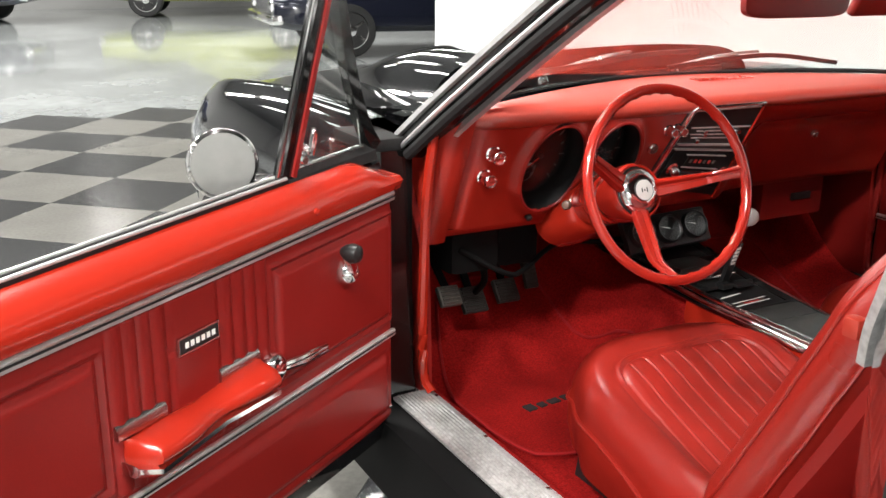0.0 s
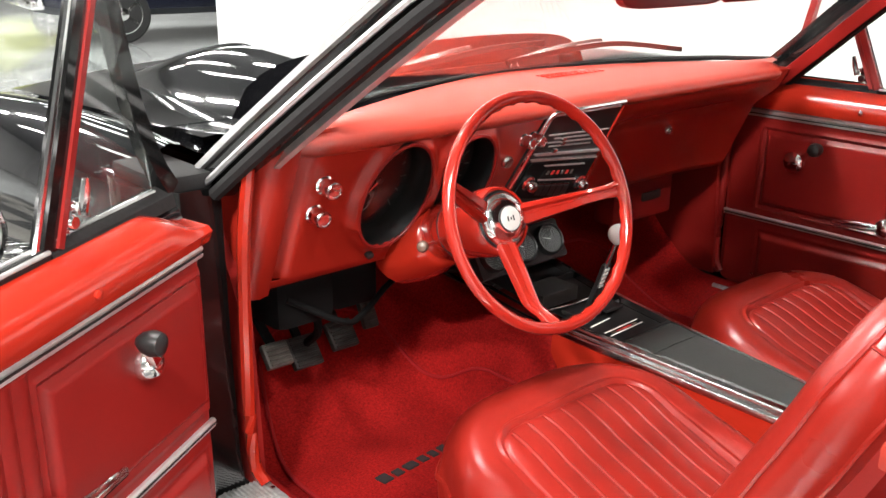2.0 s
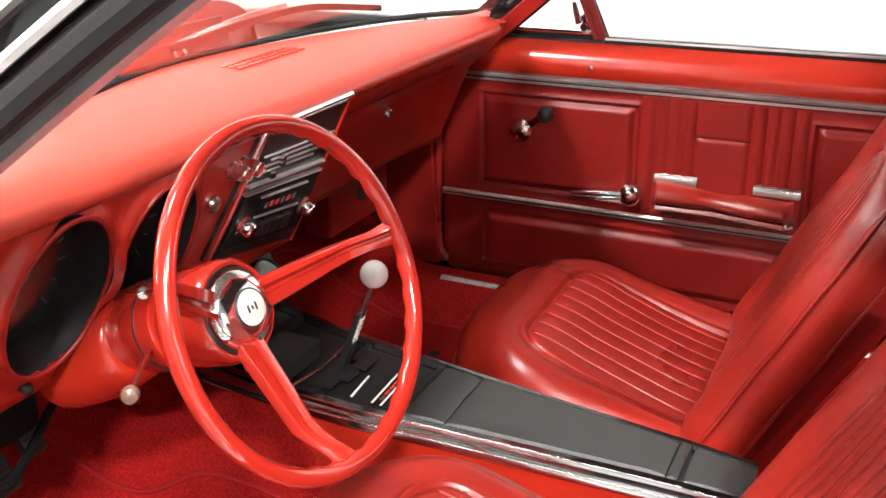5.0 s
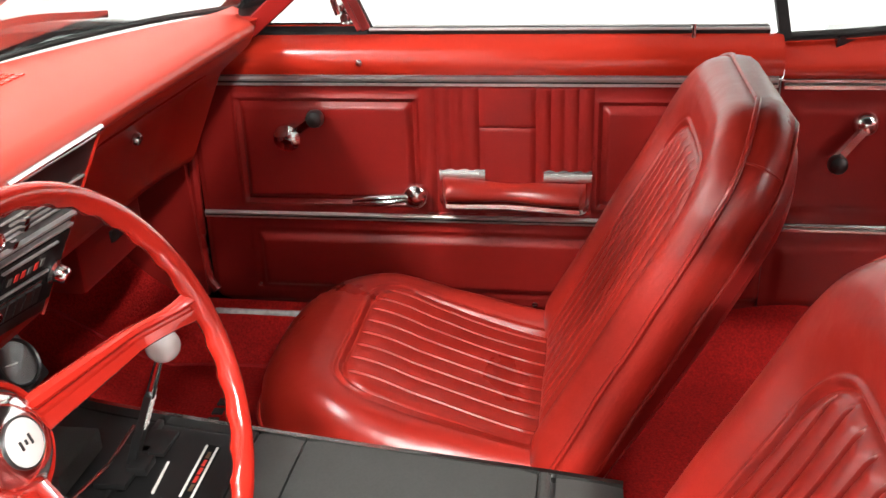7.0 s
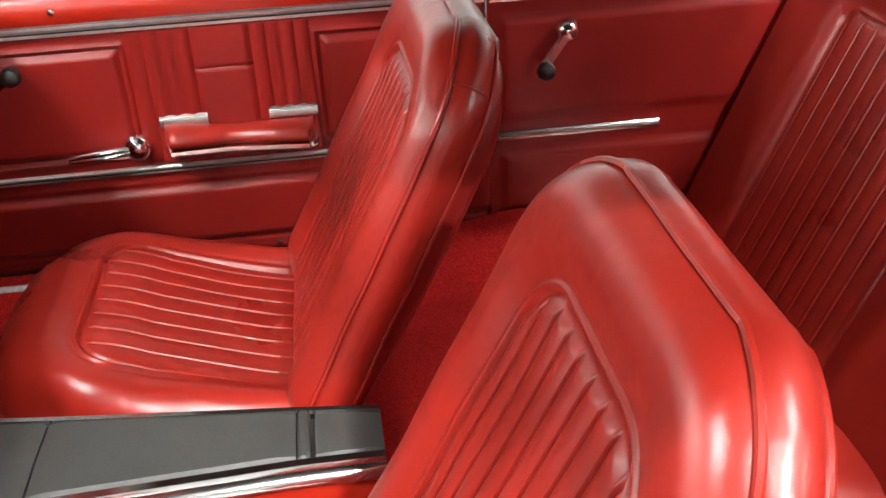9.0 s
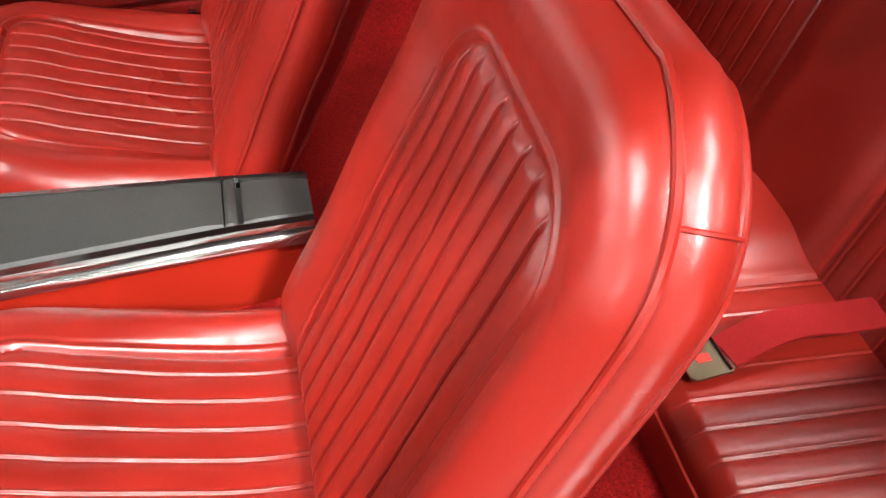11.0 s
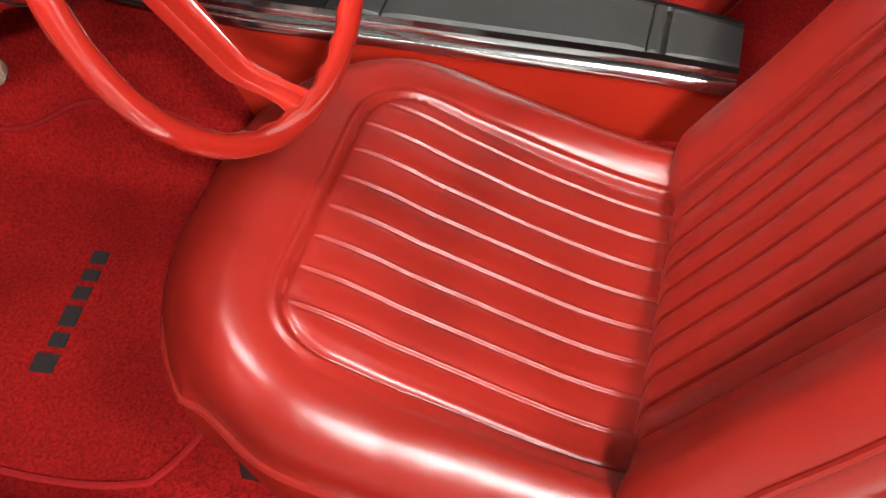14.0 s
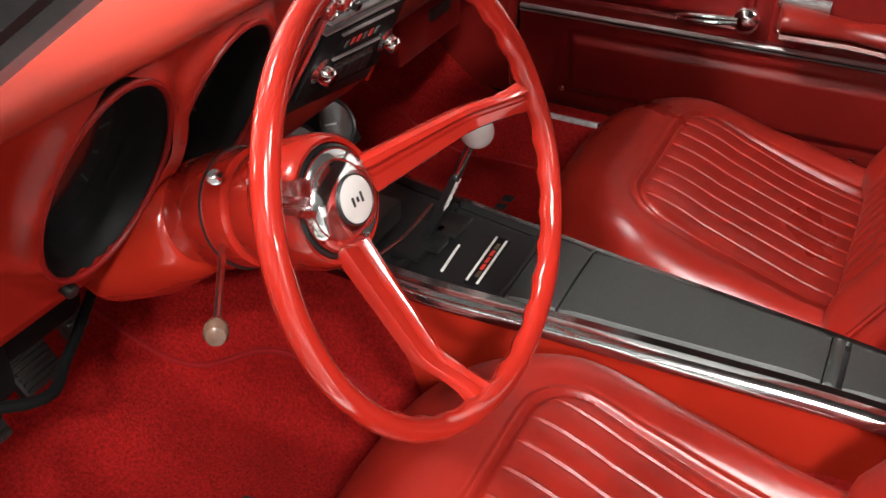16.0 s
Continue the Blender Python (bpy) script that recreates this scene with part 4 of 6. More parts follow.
def columns(band, half, outer, shift=0.0):
    """Places across a seat: dense at each pleat joint inside the insert, then a share from 0 to 1 out to the edge."""
    # ridges lie midway between the band centres
    inner = sorted(set(round(x + shift + d * band, 5) for x in [(k - 4.5) * band for k in range(10)] for d in (-0.42, -0.35, -0.28, -0.22, -0.16, -0.125, -0.10, -0.08, -0.06, -0.042, -0.025, -0.01, 0.005, 0.02, 0.035, 0.05, 0.07, 0.11, 0.16, 0.22, 0.28, 0.35, 0.42, 0.5) if abs(x + shift + d * band) <= half))
    out = [(k / outer) for k in range(1, outer + 1)]
    return [("o", -o) for o in reversed(out)] + [("i", x) for x in inner] + [("o", o) for o in out]


def spread(col, half, wide):
    s = min(1.0, wide * 0.80 / half)
    if col[0] == "i":
        return col[1] * s
    return math.copysign(half * s + (wide - half * s) * math.sin(abs(col[1]) * math.pi / 2) ** 0.9, col[1])


def round_box(x, y, hx, top, r):
    """Distance inside a rounded rectangle that is open below: positive within."""
    dx, dy = abs(x) - (hx - r), y - (top - r)
    return r - (math.hypot(max(dx, 0), max(dy, 0)) + min(max(dx, dy), 0))


def insert_relief(d, x, band, low, welt, fold=0.0062):
    """Height over the padded border: falls to a stitched groove, then the pleated bands."""
    z = -low * smooth_step(-0.052, 0.002, d)
    z += welt * math.exp(-((d + 0.0055) / 0.0034) ** 2) - 0.0050 * math.exp(-(d / 0.0032) ** 2) - 0.0014 * math.exp(-((d + 0.0125) / 0.0030) ** 2)
    if d > 0:
        z += fold * smooth_step(0.004, 0.018, d) * pleat(x / band + 4.5)
    return z


CUSHION_COLS = columns(BAND_C, 0.1745, 26)
BACK_COLS = columns(BAND_B, 0.156, 26, -0.010)
CUSHION_ROWS = [k * 0.012 for k in range(16)] + [0.19 + k * 0.0055 for k in range(40)] + [0.41 + k * 0.59 / 44 for k in range(45)]
BACK_ROWS = [k * 0.6 / 40 for k in range(40)] + [0.60 + k * 0.0042 for k in range(60)] + [0.852 + 0.148 * math.sin(k / 36 * math.pi / 2) for k in range(37)]


def seat_top(col, v):
    """Cushion surface: across by column, v from the front 0 to the rear 1."""
    wide = 0.243 * (1 - 0.20 * (1 - smooth_step(0.0, 0.42, v)) ** 2.2)
    x = spread(col, 0.1745, wide)
    u = x / wide
    y = 0.030 - 0.066 * abs(u) ** 3.2 * (1 - v) - 0.465 * v
    roll_side = max(0.0, 1 - abs(u) ** 4.5) ** 0.5
    roll_front = max(0.0, 1 - (1 - min(1.0, v / 0.28)) ** 3.2) ** 0.5
    z = 0.470 + 0.084 * roll_side ** 0.8 * roll_front - 0.085 * smooth_step(0.25, 1.0, v) + 0.010 * math.sin(math.pi * min(1, v / 0.5)) * roll_side
    # the side borders stay full towards the rear
    z += (0.027 if x < 0 else 0.035) * smooth_step(0.60, 0.82, abs(u)) * roll_side * smooth_step(0.35, 0.95, v)
    d = round_box(x + 0.0065, y, 0.1600, -0.112, 0.058)
    z += insert_relief(d, x, BAND_C, 0.011, 0.0030, 0.0040)
    # soft hollows of use
    return x, y, z + 0.0025 * noise.noise(V3(x * 9, y * 9, 3))


def seat_back(col, v):
    """Backrest front: across by column, v from the bottom 0 to the top 1; returns (x, share of the height, depth forward)."""
    h = 0.559 * v
    top = max(0.0, h - 0.43)
    wide = 0.101 + math.sqrt(0.13 ** 2 - top ** 2) + 0.006 * (1 - smooth_step(0.0, 0.35, v)) - 0.030 * (1 - smooth_step(0.0, 0.06, v)) - 0.004 * v
    x = spread(col, 0.156, wide)
    D = round_box(x, h, 0.231 + 0.006 * (1 - smooth_step(0.0, 0.35, v)), 0.560, 0.13) + 0.002
    t = max(0.0, min(1.0, D / 0.046))
    f = -0.019 + 0.042 * max(0.0, 1 - (1 - t) ** 2.3) ** 0.55 * (0.55 + 0.45 * smooth_step(0.0, 0.10, v))
    f += 0.006 * math.sin(math.pi * min(1.0, v * 1.2))
    d = round_box(x + 0.010, h, 0.1386, 0.456, 0.070)
    f += insert_relief(d, x + 0.010, BAND_B, 0.014, 0.0032, 0.0078)
    return x, v, f + 0.0025 * noise.noise(V3(x * 9, h * 9, 7))


def bucket_seat(SEAT_X, dy, dz, SPINE, label):
    ob = thing("bucket_seat", (SEAT_X, -0.2 + dy, 0.32), label, "car seat", "front bucket seats")
    bm = bmesh.new()
    nc, nr = len(CUSHION_COLS) - 1, len(CUSHION_ROWS) - 1
    vs = sheet(bm, nc, nr, lambda a, b: V3(*seat_top(CUSHION_COLS[round(a * nc)], CUSHION_ROWS[round(b * nr)])) + V3(SEAT_X, dy, dz))
    loop = rim_of(vs)
    mid = V3(SEAT_X, -0.2 + dy, 0)
    path = [v.co.copy() for v in loop]
    skirt(bm, loop, lambda p: V3(mid.x + (p.x - mid.x) * 1.012, mid.y + (p.y - mid.y) * 1.012, p.z - 0.016),
          lambda p: V3(mid.x + (p.x - mid.x) * 0.995, mid.y + (p.y - mid.y) * 0.99, p.z - 0.045),
          lambda p: V3(mid.x + (p.x - mid.x) * 0.955, mid.y + (p.y - mid.y) * 0.95, p.z * 0.25 + 0.365 * 0.75 - 0.02))
    part("cushion", bm, vinyl, ob, "red vinyl cushion with a pleated insert", smooth=75)
    bm = bmesh.new()
    tube(bm, [V3(mid.x + (p.x - mid.x) * 1.012, mid.y + (p.y - mid.y) * 1.012, p.z - 0.012) for p in path[::3]], 0.0042, 6, closed=True)
    part("piping", bm, vinyl, ob)

    # backrest
    def B(x, v, f):
        t = max(0.0, min(1.0, v)) * 60
        k = min(59, int(t))
        p = SPINE[k].lerp(SPINE[k + 1], t - k)
        d = (SPINE[min(60, k + 2)] - SPINE[max(0, k - 1)]).normalized()
        n = V3(0, d.z, -d.y)
        return V3(SEAT_X + x, p.y, p.z) + n * f + d * (v - max(0.0, min(1.0, v))) * 0.55

    nu, nv = len(BACK_COLS) - 1, len(BACK_ROWS) - 1
    bm = bmesh.new()
    vs = sheet(bm, nu, nv, lambda a, b: B(*seat_back(BACK_COLS[round(a * nu)], BACK_ROWS[round(b * nv)])))
    uv = [(i, 0) for i in range(nu + 1)] + [(nu, j) for j in range(1, nv + 1)]
    uv += [(i, nv) for i in range(nu - 1, -1, -1)] + [(0, j) for j in range(nv - 1, 0, -1)]

    def ring(grow, back):
        """The edge of the front, moved outward and to the rear."""
        out = []
        for i, j in uv:
            x, v, f = seat_back(BACK_COLS[i], BACK_ROWS[j])
            h = 0.559 * v
            cx, ch = max(abs(x) - 0.101, 0), max(h - 0.43, 0)
            ln = math.hypot(cx, ch) or 1.0
            low = -0.3 * grow if j == 0 else 0.0
            out.append(B(x + math.copysign(1.0, x) * grow * cx / ln, (h + grow * ch / ln + low) / 0.559, f - back))
        return out

    last = rim_of(vs)
    for g, bk in ((0.003, 0.006), (0.009, 0.015), (0.012, 0.027), (0.008, 0.041), (-0.002, 0.055), (-0.014, 0.064), (-0.045, 0.070)):
        row = [bm.verts.new(p) for p in ring(g, bk)]
        for i in range(len(row)):
            j = (i + 1) % len(row)
            bm.faces.new((last[i], last[j], row[j], row[i]))
        last = row
    part("backrest", bm, vinyl, ob, "red vinyl backrest with a pleated insert", smooth=75)
    for g, bk, r in ((0.004, 0.004, 0.0036), (-0.006, 0.059, 0.0034)):
        bm = bmesh.new()
        tube(bm, ring(g, bk)[nu:nu + nv + nu + nv + 1:2], r, 6)
        part("piping", bm, vinyl, ob)
    # stitched joints of the border strip at the shoulders
    for s in (-1, 1):
        bm = bmesh.new()
        j = min(range(nv + 1), key=lambda k: abs(BACK_ROWS[k] - 0.90))
        i = uv.index((nu if s > 0 else 0, j))
        tube(bm, [ring(g, bk)[i] for g, bk in ((0.004, 0.006), (0.010, 0.014), (0.013, 0.027), (0.009, 0.041), (-0.001, 0.055))], 0.0018, 6)
        part("seam", bm, vinyl, ob)
    # hard shell behind
    bm = bmesh.new()

    def shell(a, b):
        i, j = round(a * nu), round(b * nv)
        x, v, f = seat_back(BACK_COLS[i], BACK_ROWS[j])
        D = max(0.0, min(1.0, round_box(x, 0.559 * v, 0.231, 0.562, 0.13) / 0.16))
        return B(x * 0.87, v * 0.94, -0.082 - 0.040 * (1 - (1 - D) ** 2))

    vs = sheet(bm, nu, nv, shell)
    skirt(bm, rim_of(vs), lambda p: p + V3(0, 0.0265, 0.0135))
    part("back_shell", bm, panel_vinyl, ob, "smooth red shell behind the backrest", smooth=60)
    # tracks and slide lever
    for s in (-1, 1):
        bm = bmesh.new()
        sweep(bm, [(SEAT_X + s * 0.17, dy - 0.06, 0.328), (SEAT_X + s * 0.17, dy - 0.45, 0.328)], [(-0.02, -0.02), (0.02, -0.02), (0.014, 0.02), (-0.014, 0.02)])
        part("seat_track", bm, black_plastic, ob, "dark steel seat track")
    bm = bmesh.new()
    tube(bm, [(SEAT_X - 0.150, dy - 0.23, 0.372), (SEAT_X - 0.190, dy - 0.205, 0.377), (SEAT_X - 0.200, dy - 0.20, 0.379)], 0.004, 8)
    lathe(bm, [(0.004, -0.012), (0.010, -0.004), (0.0105, 0.004), (0.004, 0.010)], pose(SEAT_X - 0.203, dy - 0.199, 0.380), 12)
    part("slide_lever", bm, chrome, ob, "small chrome seat slide lever")
    return ob


driver_seat = bucket_seat(SEAT_X, 0.0, 0.0, SPINE, "red vinyl driver's bucket seat with pleated insert")
SPINE_P = [p + V3(0, 0.066, 0) for p in SPINE]
passenger_seat = bucket_seat(0.335, 0.032, 0.0, SPINE_P, "red vinyl passenger bucket seat with pleated insert")

# ---- rear seat ----
rear = thing("bench_seat", (XC, -1.0, 0.30), "red vinyl rear bench seat with pleated inserts", "car seat")


def bench_pleat(x, d, low):
    """Pleated insert of the bench, d metres inside its border."""
    return insert_relief(d, x - XC - math.copysign(0.33, x - XC), 0.040, low, 0.0028, 0.0034)


BENCH = sorted(round(XC + s * 0.33 + (k - 4.5) * 0.04 + q * 0.04, 5) for s in (-1, 1) for k in range(10) for q in (-0.34, -0.2, -0.13, -0.085, -0.045, 0.0, 0.045, 0.09, 0.2, 0.35)) 
BENCH = [-0.70 + 0.01 * k for k in range(16)] + [x for x in BENCH if -0.545 < x < 0.525] + [0.53 + 0.01 * k for k in range(16)]
BENCH = sorted(set(BENCH) | {-0.145 + 0.012 * k for k in range(23)})
NB = len(BENCH) - 1


def rear_cushion(a, b):
    x = BENCH[round(a * NB)]
    y = -0.785 - 0.40 * b
    side = min(1.0, min(x + 0.70, 0.68 - x) / 0.03)
    z = 0.310 + 0.075 * min(1.0, b / 0.13) ** 0.45 - 0.050 * b + 0.02 * max(0.0, side)
    c = abs(x - XC)
    hump = 0.020 * math.exp(-((x - XC) / 0.10) ** 4)
    d = round_box(c - 0.33, -b * 0.40, 0.19, -0.022, 0.03)
    return V3(x, y, z + hump + bench_pleat(x, d, 0.006))


bm = bmesh.new()
vs = sheet(bm, NB, 90, rear_cushion)
skirt(bm, rim_of(vs), lambda p: V3(p.x, p.y + (0.012 if p.y > -0.85 else 0), 0.325 if p.z > 0.33 else p.z - 0.01), lambda p: V3(p.x, p.y - (0.02 if p.y > -0.85 else 0), 0.20))
part("cushion", bm, vinyl, rear, "red vinyl bench cushion", smooth=75)


def rear_back(a, b):
    x = BENCH[round(a * NB)]
    h = 0.60 * b
    f = 0.05 * max(0.0, 1 - (max(0.0, (b - 0.8) / 0.2)) ** 3) ** 0.5
    d = round_box(abs(x - XC) - 0.33, h, 0.19, 0.50, 0.03)
    return V3(x, -1.125 - 0.40 * h + f + bench_pleat(x, d, 0.010), 0.355 + 0.93 * h)


bm = bmesh.new()
vs = sheet(bm, NB, 90, rear_back)
skirt(bm, rim_of(vs), lambda p: p + V3(0, -0.10, -0.02))
part("backrest", bm, vinyl, rear, "red vinyl bench backrest", smooth=75)

# lap belts lying on the rear bench


def lap_belt(x, y, z, turn, reach):
    m = pose(x, y, z, 0, 0, turn)
    ob = thing("seat_belt", (x, y, z), "red webbing lap belt with dull metal tongue on the rear seat", "seat belt", "lap belts on the rear seat")
    bm = bmesh.new()
    out = [(-0.030, -0.022), (-0.024, -0.027), (0.020, -0.027), (0.028, -0.018), (0.028, 0.018), (0.020, 0.027), (-0.024, 0.027), (-0.030, 0.022)]
    hole = [(-0.013, -0.006), (0.004, -0.006), (0.004, 0.006), (-0.013, 0.006)]
    lo = [[bm.verts.new(m @ V3(a, b, c)) for a, b in out] for c in (0.004, 0.0075)]
    for k in range(8):
        bm.faces.new((lo[0][k], lo[0][(k + 1) % 8], lo[1][(k + 1) % 8], lo[1][k]))
    bm.faces.new(lo[0])
    bm.faces.new(lo[1])
    tongue = part("tongue", bm, steel_tan, ob, "dull brass-coloured steel belt tongue")
    bm = bmesh.new()
    slab(bm, hole, lambda a, b, c: m @ V3(a, b, 0.0072 + c), 0.0012)
    part("slot", bm, red_print, tongue, "small red slot in the tongue")
    bm = bmesh.new()
    pth = [m @ V3(0.022 + t * reach, 0.012 * math.sin(3 * t), 0.008 + 0.012 * math.sin(math.pi * min(1, t * 1.6)) - 0.01 * t) for t in [k / 14 for k in range(15)]]
    sweep(bm, pth, [(-0.024, -0.0015), (0.024, -0.0015), (0.024, 0.0015), (-0.024, 0.0015)])
    part("webbing", bm, webbing, ob)
    bm = bmesh.new()
    tube(bm, [m @ V3(0.018, -0.026, 0.006), m @ V3(0.018, 0.026, 0.006)], 0.004, 8)
    part("bar", bm, chrome, tongue)


lap_belt(-0.280, -0.872, 0.4015, -86, 0.24)

# ---- dashboard ----
dash = thing("dashboard", (XC, 0.25, 0.70), "red padded dashboard with deep round dials and a black radio stack", "dashboard")
SL = 0.45
NF = V3(0, -1, -SL).normalized()      # the face looks back and down


def face_y(x, z):
    y = 0.150 + SL * (0.924 - z)
    k = smooth_step(0.04, 0.14, x) * (1 - 0.35 * smooth_step(0.45, 0.66, x))
    return y + 0.055 * k * smooth_step(0.925, 0.86, z)


def face(x, z, c=0.0):
    return V3(x, 0.150 + SL * (0.924 - z), z) + NF * c


def base_y(x):
    t = min(1.0, max(0.0, (x + 0.655) / 1.31))
    i = t * 36
    a = int(min(35, i))
    return WS_BASE[a].lerp(WS_BASE[a + 1], i - a)


DIALS = ((-0.4645, 0.0665, 0.0975), (-0.318, 0.061, 0.092))   # x, half width, half height along the face
DIAL_Z = 0.846


def in_dial(x, z, grow=0.0):
    c = math.hypot(1, SL)
    for dx, a, b in DIALS:
        if ((x - dx) / (a + grow)) ** 2 + ((z - DIAL_Z) * c / (b + grow)) ** 2 < 1:
            return True
    return False


# pad
bm = bmesh.new()
xs = [lerp(-0.672, 0.640, k / 60) for k in range(61)]
rings = []
for x in xs:
    e = smooth_step(0.0, 0.05, min(x + 0.672, 0.640 - x))
    w = base_y(x)
    yf = 0.128 + 0.03 * (1 - e)
    zt = 0.9635
    pr = [(w.y - 0.004, w.z - 0.002), (lerp(w.y, yf, 0.35), 0.978), (lerp(w.y, yf, 0.7), 0.974), (yf + 0.025, zt + 0.004), (yf + 0.008, zt - 0.001), (yf, zt - 0.010), (yf + 0.001, zt - 0.019), (yf + 0.010, zt - 0.027), (yf + 0.03, zt - 0.030), (0.25, 0.93)]
    rings.append([V3(x, b, c) for b, c in pr])
loft(bm, rings, True, True)
part("pad", bm, dash_red, dash, "padded red top of the dashboard", smooth=70)
# louvres on top of the pad
for k in range(12):
    for r in range(3):
        bm = bmesh.new()
        x = 0.0 + k * 0.014
        y = 0.315 - r * 0.014
        slab(bm, [(x, y), (x + 0.010, y), (x + 0.010, y - 0.008), (x, y - 0.008)], lambda a, b, c: V3(a, b, 0.9775 + c), 0.0022)
        part("louvre", bm, paint_red, dash)

# face with two dial openings
bm = bmesh.new()
nx, nz = 250, 52
x0, x1, z0, z1 = -0.664, 0.634, 0.722, 0.952


def face_point(u, v):
    x, z = lerp(x0, x1, u), lerp(z0, z1, v)
    p = V3(x, face_y(x, z), z)
    # raised brows round the dials
    c = math.hypot(1, SL)
    for dx, a, b in DIALS:
        r = math.hypot((x - dx) / (a + 0.004), (z - DIAL_Z) * c / (b + 0.004))
        p += NF * 0.016 * math.exp(-((r - 1.02) / 0.16) ** 2) * (1.0 if z > DIAL_Z - 0.05 else 0.7) * (1 - smooth_step(0.922, 0.946, z))
    p.y += 0.05 * smooth_step(-0.63, -0.664, x) * 0.5
    return p


vs = sheet(bm, nx, nz, face_point)
dead = [f for f in bm.faces if in_dial(f.calc_center_median().x, f.calc_center_median().z, 0.001)]
bmesh.ops.delete(bm, geom=dead, context="FACES")
# trim the openings to clean ellipses
slope = math.hypot(1, SL)
for v in {v for e in bm.edges if e.is_boundary for v in e.verts}:
    if not z0 + 0.001 < v.co.z < z1 - 0.001:
        continue
    for dx, a, b in DIALS:
        r = math.hypot((v.co.x - dx) / a, (v.co.z - DIAL_Z) * slope / b)
        if r < 1.25:
            k = 1.035 / r
            q = face_point((dx + (v.co.x - dx) * k - x0) / (x1 - x0), (DIAL_Z + (v.co.z - DIAL_Z) * k - z0) / (z1 - z0))
            v.co = q
part("face", bm, face_red, dash, "red painted face of the dashboard", smooth=60)
bm = bmesh.new()
rings = []
for k in range(41):
    x = lerp(x0, x1, k / 40)
    y = face_y(x, z0)
    rings.append([V3(x, y, z0 + 0.002), V3(x, y + 0.006, z0 - 0.012), V3(x, y + 0.03, z0 - 0.016), V3(x, 0.45, z0 + 0.05)])
loft(bm, rings, False, False)
part("lower_lip", bm, face_red, dash, smooth=60)
# end panels: the left one runs down to the kick panel
for side in (-1, 1):
    xe = -0.664 if side < 0 else 0.634
    bm = bmesh.new()
    rings = []
    for z in [lerp(0.695 if side < 0 else 0.735, 0.955, k / 10) for k in range(11)]:
        y = 0.150 + SL * (0.924 - z) + (0.0 if side < 0 else 0.008 + 0.055 * smooth_step(0.945, 0.85, z))
        rings.append([V3(xe - side * 0.004, y + 0.004, z), V3(xe + side * 0.016, y - 0.002, z), V3(xe + side * 0.040, y + 0.006, z), V3(xe + side * 0.056, y + 0.03, z), V3(xe + side * 0.060, y + 0.10, z), V3(xe, y + 0.12, z)])
    loft(bm, rings)
    part("end_panel", bm, face_red, dash, "red end panel of the dashboard", smooth=60)

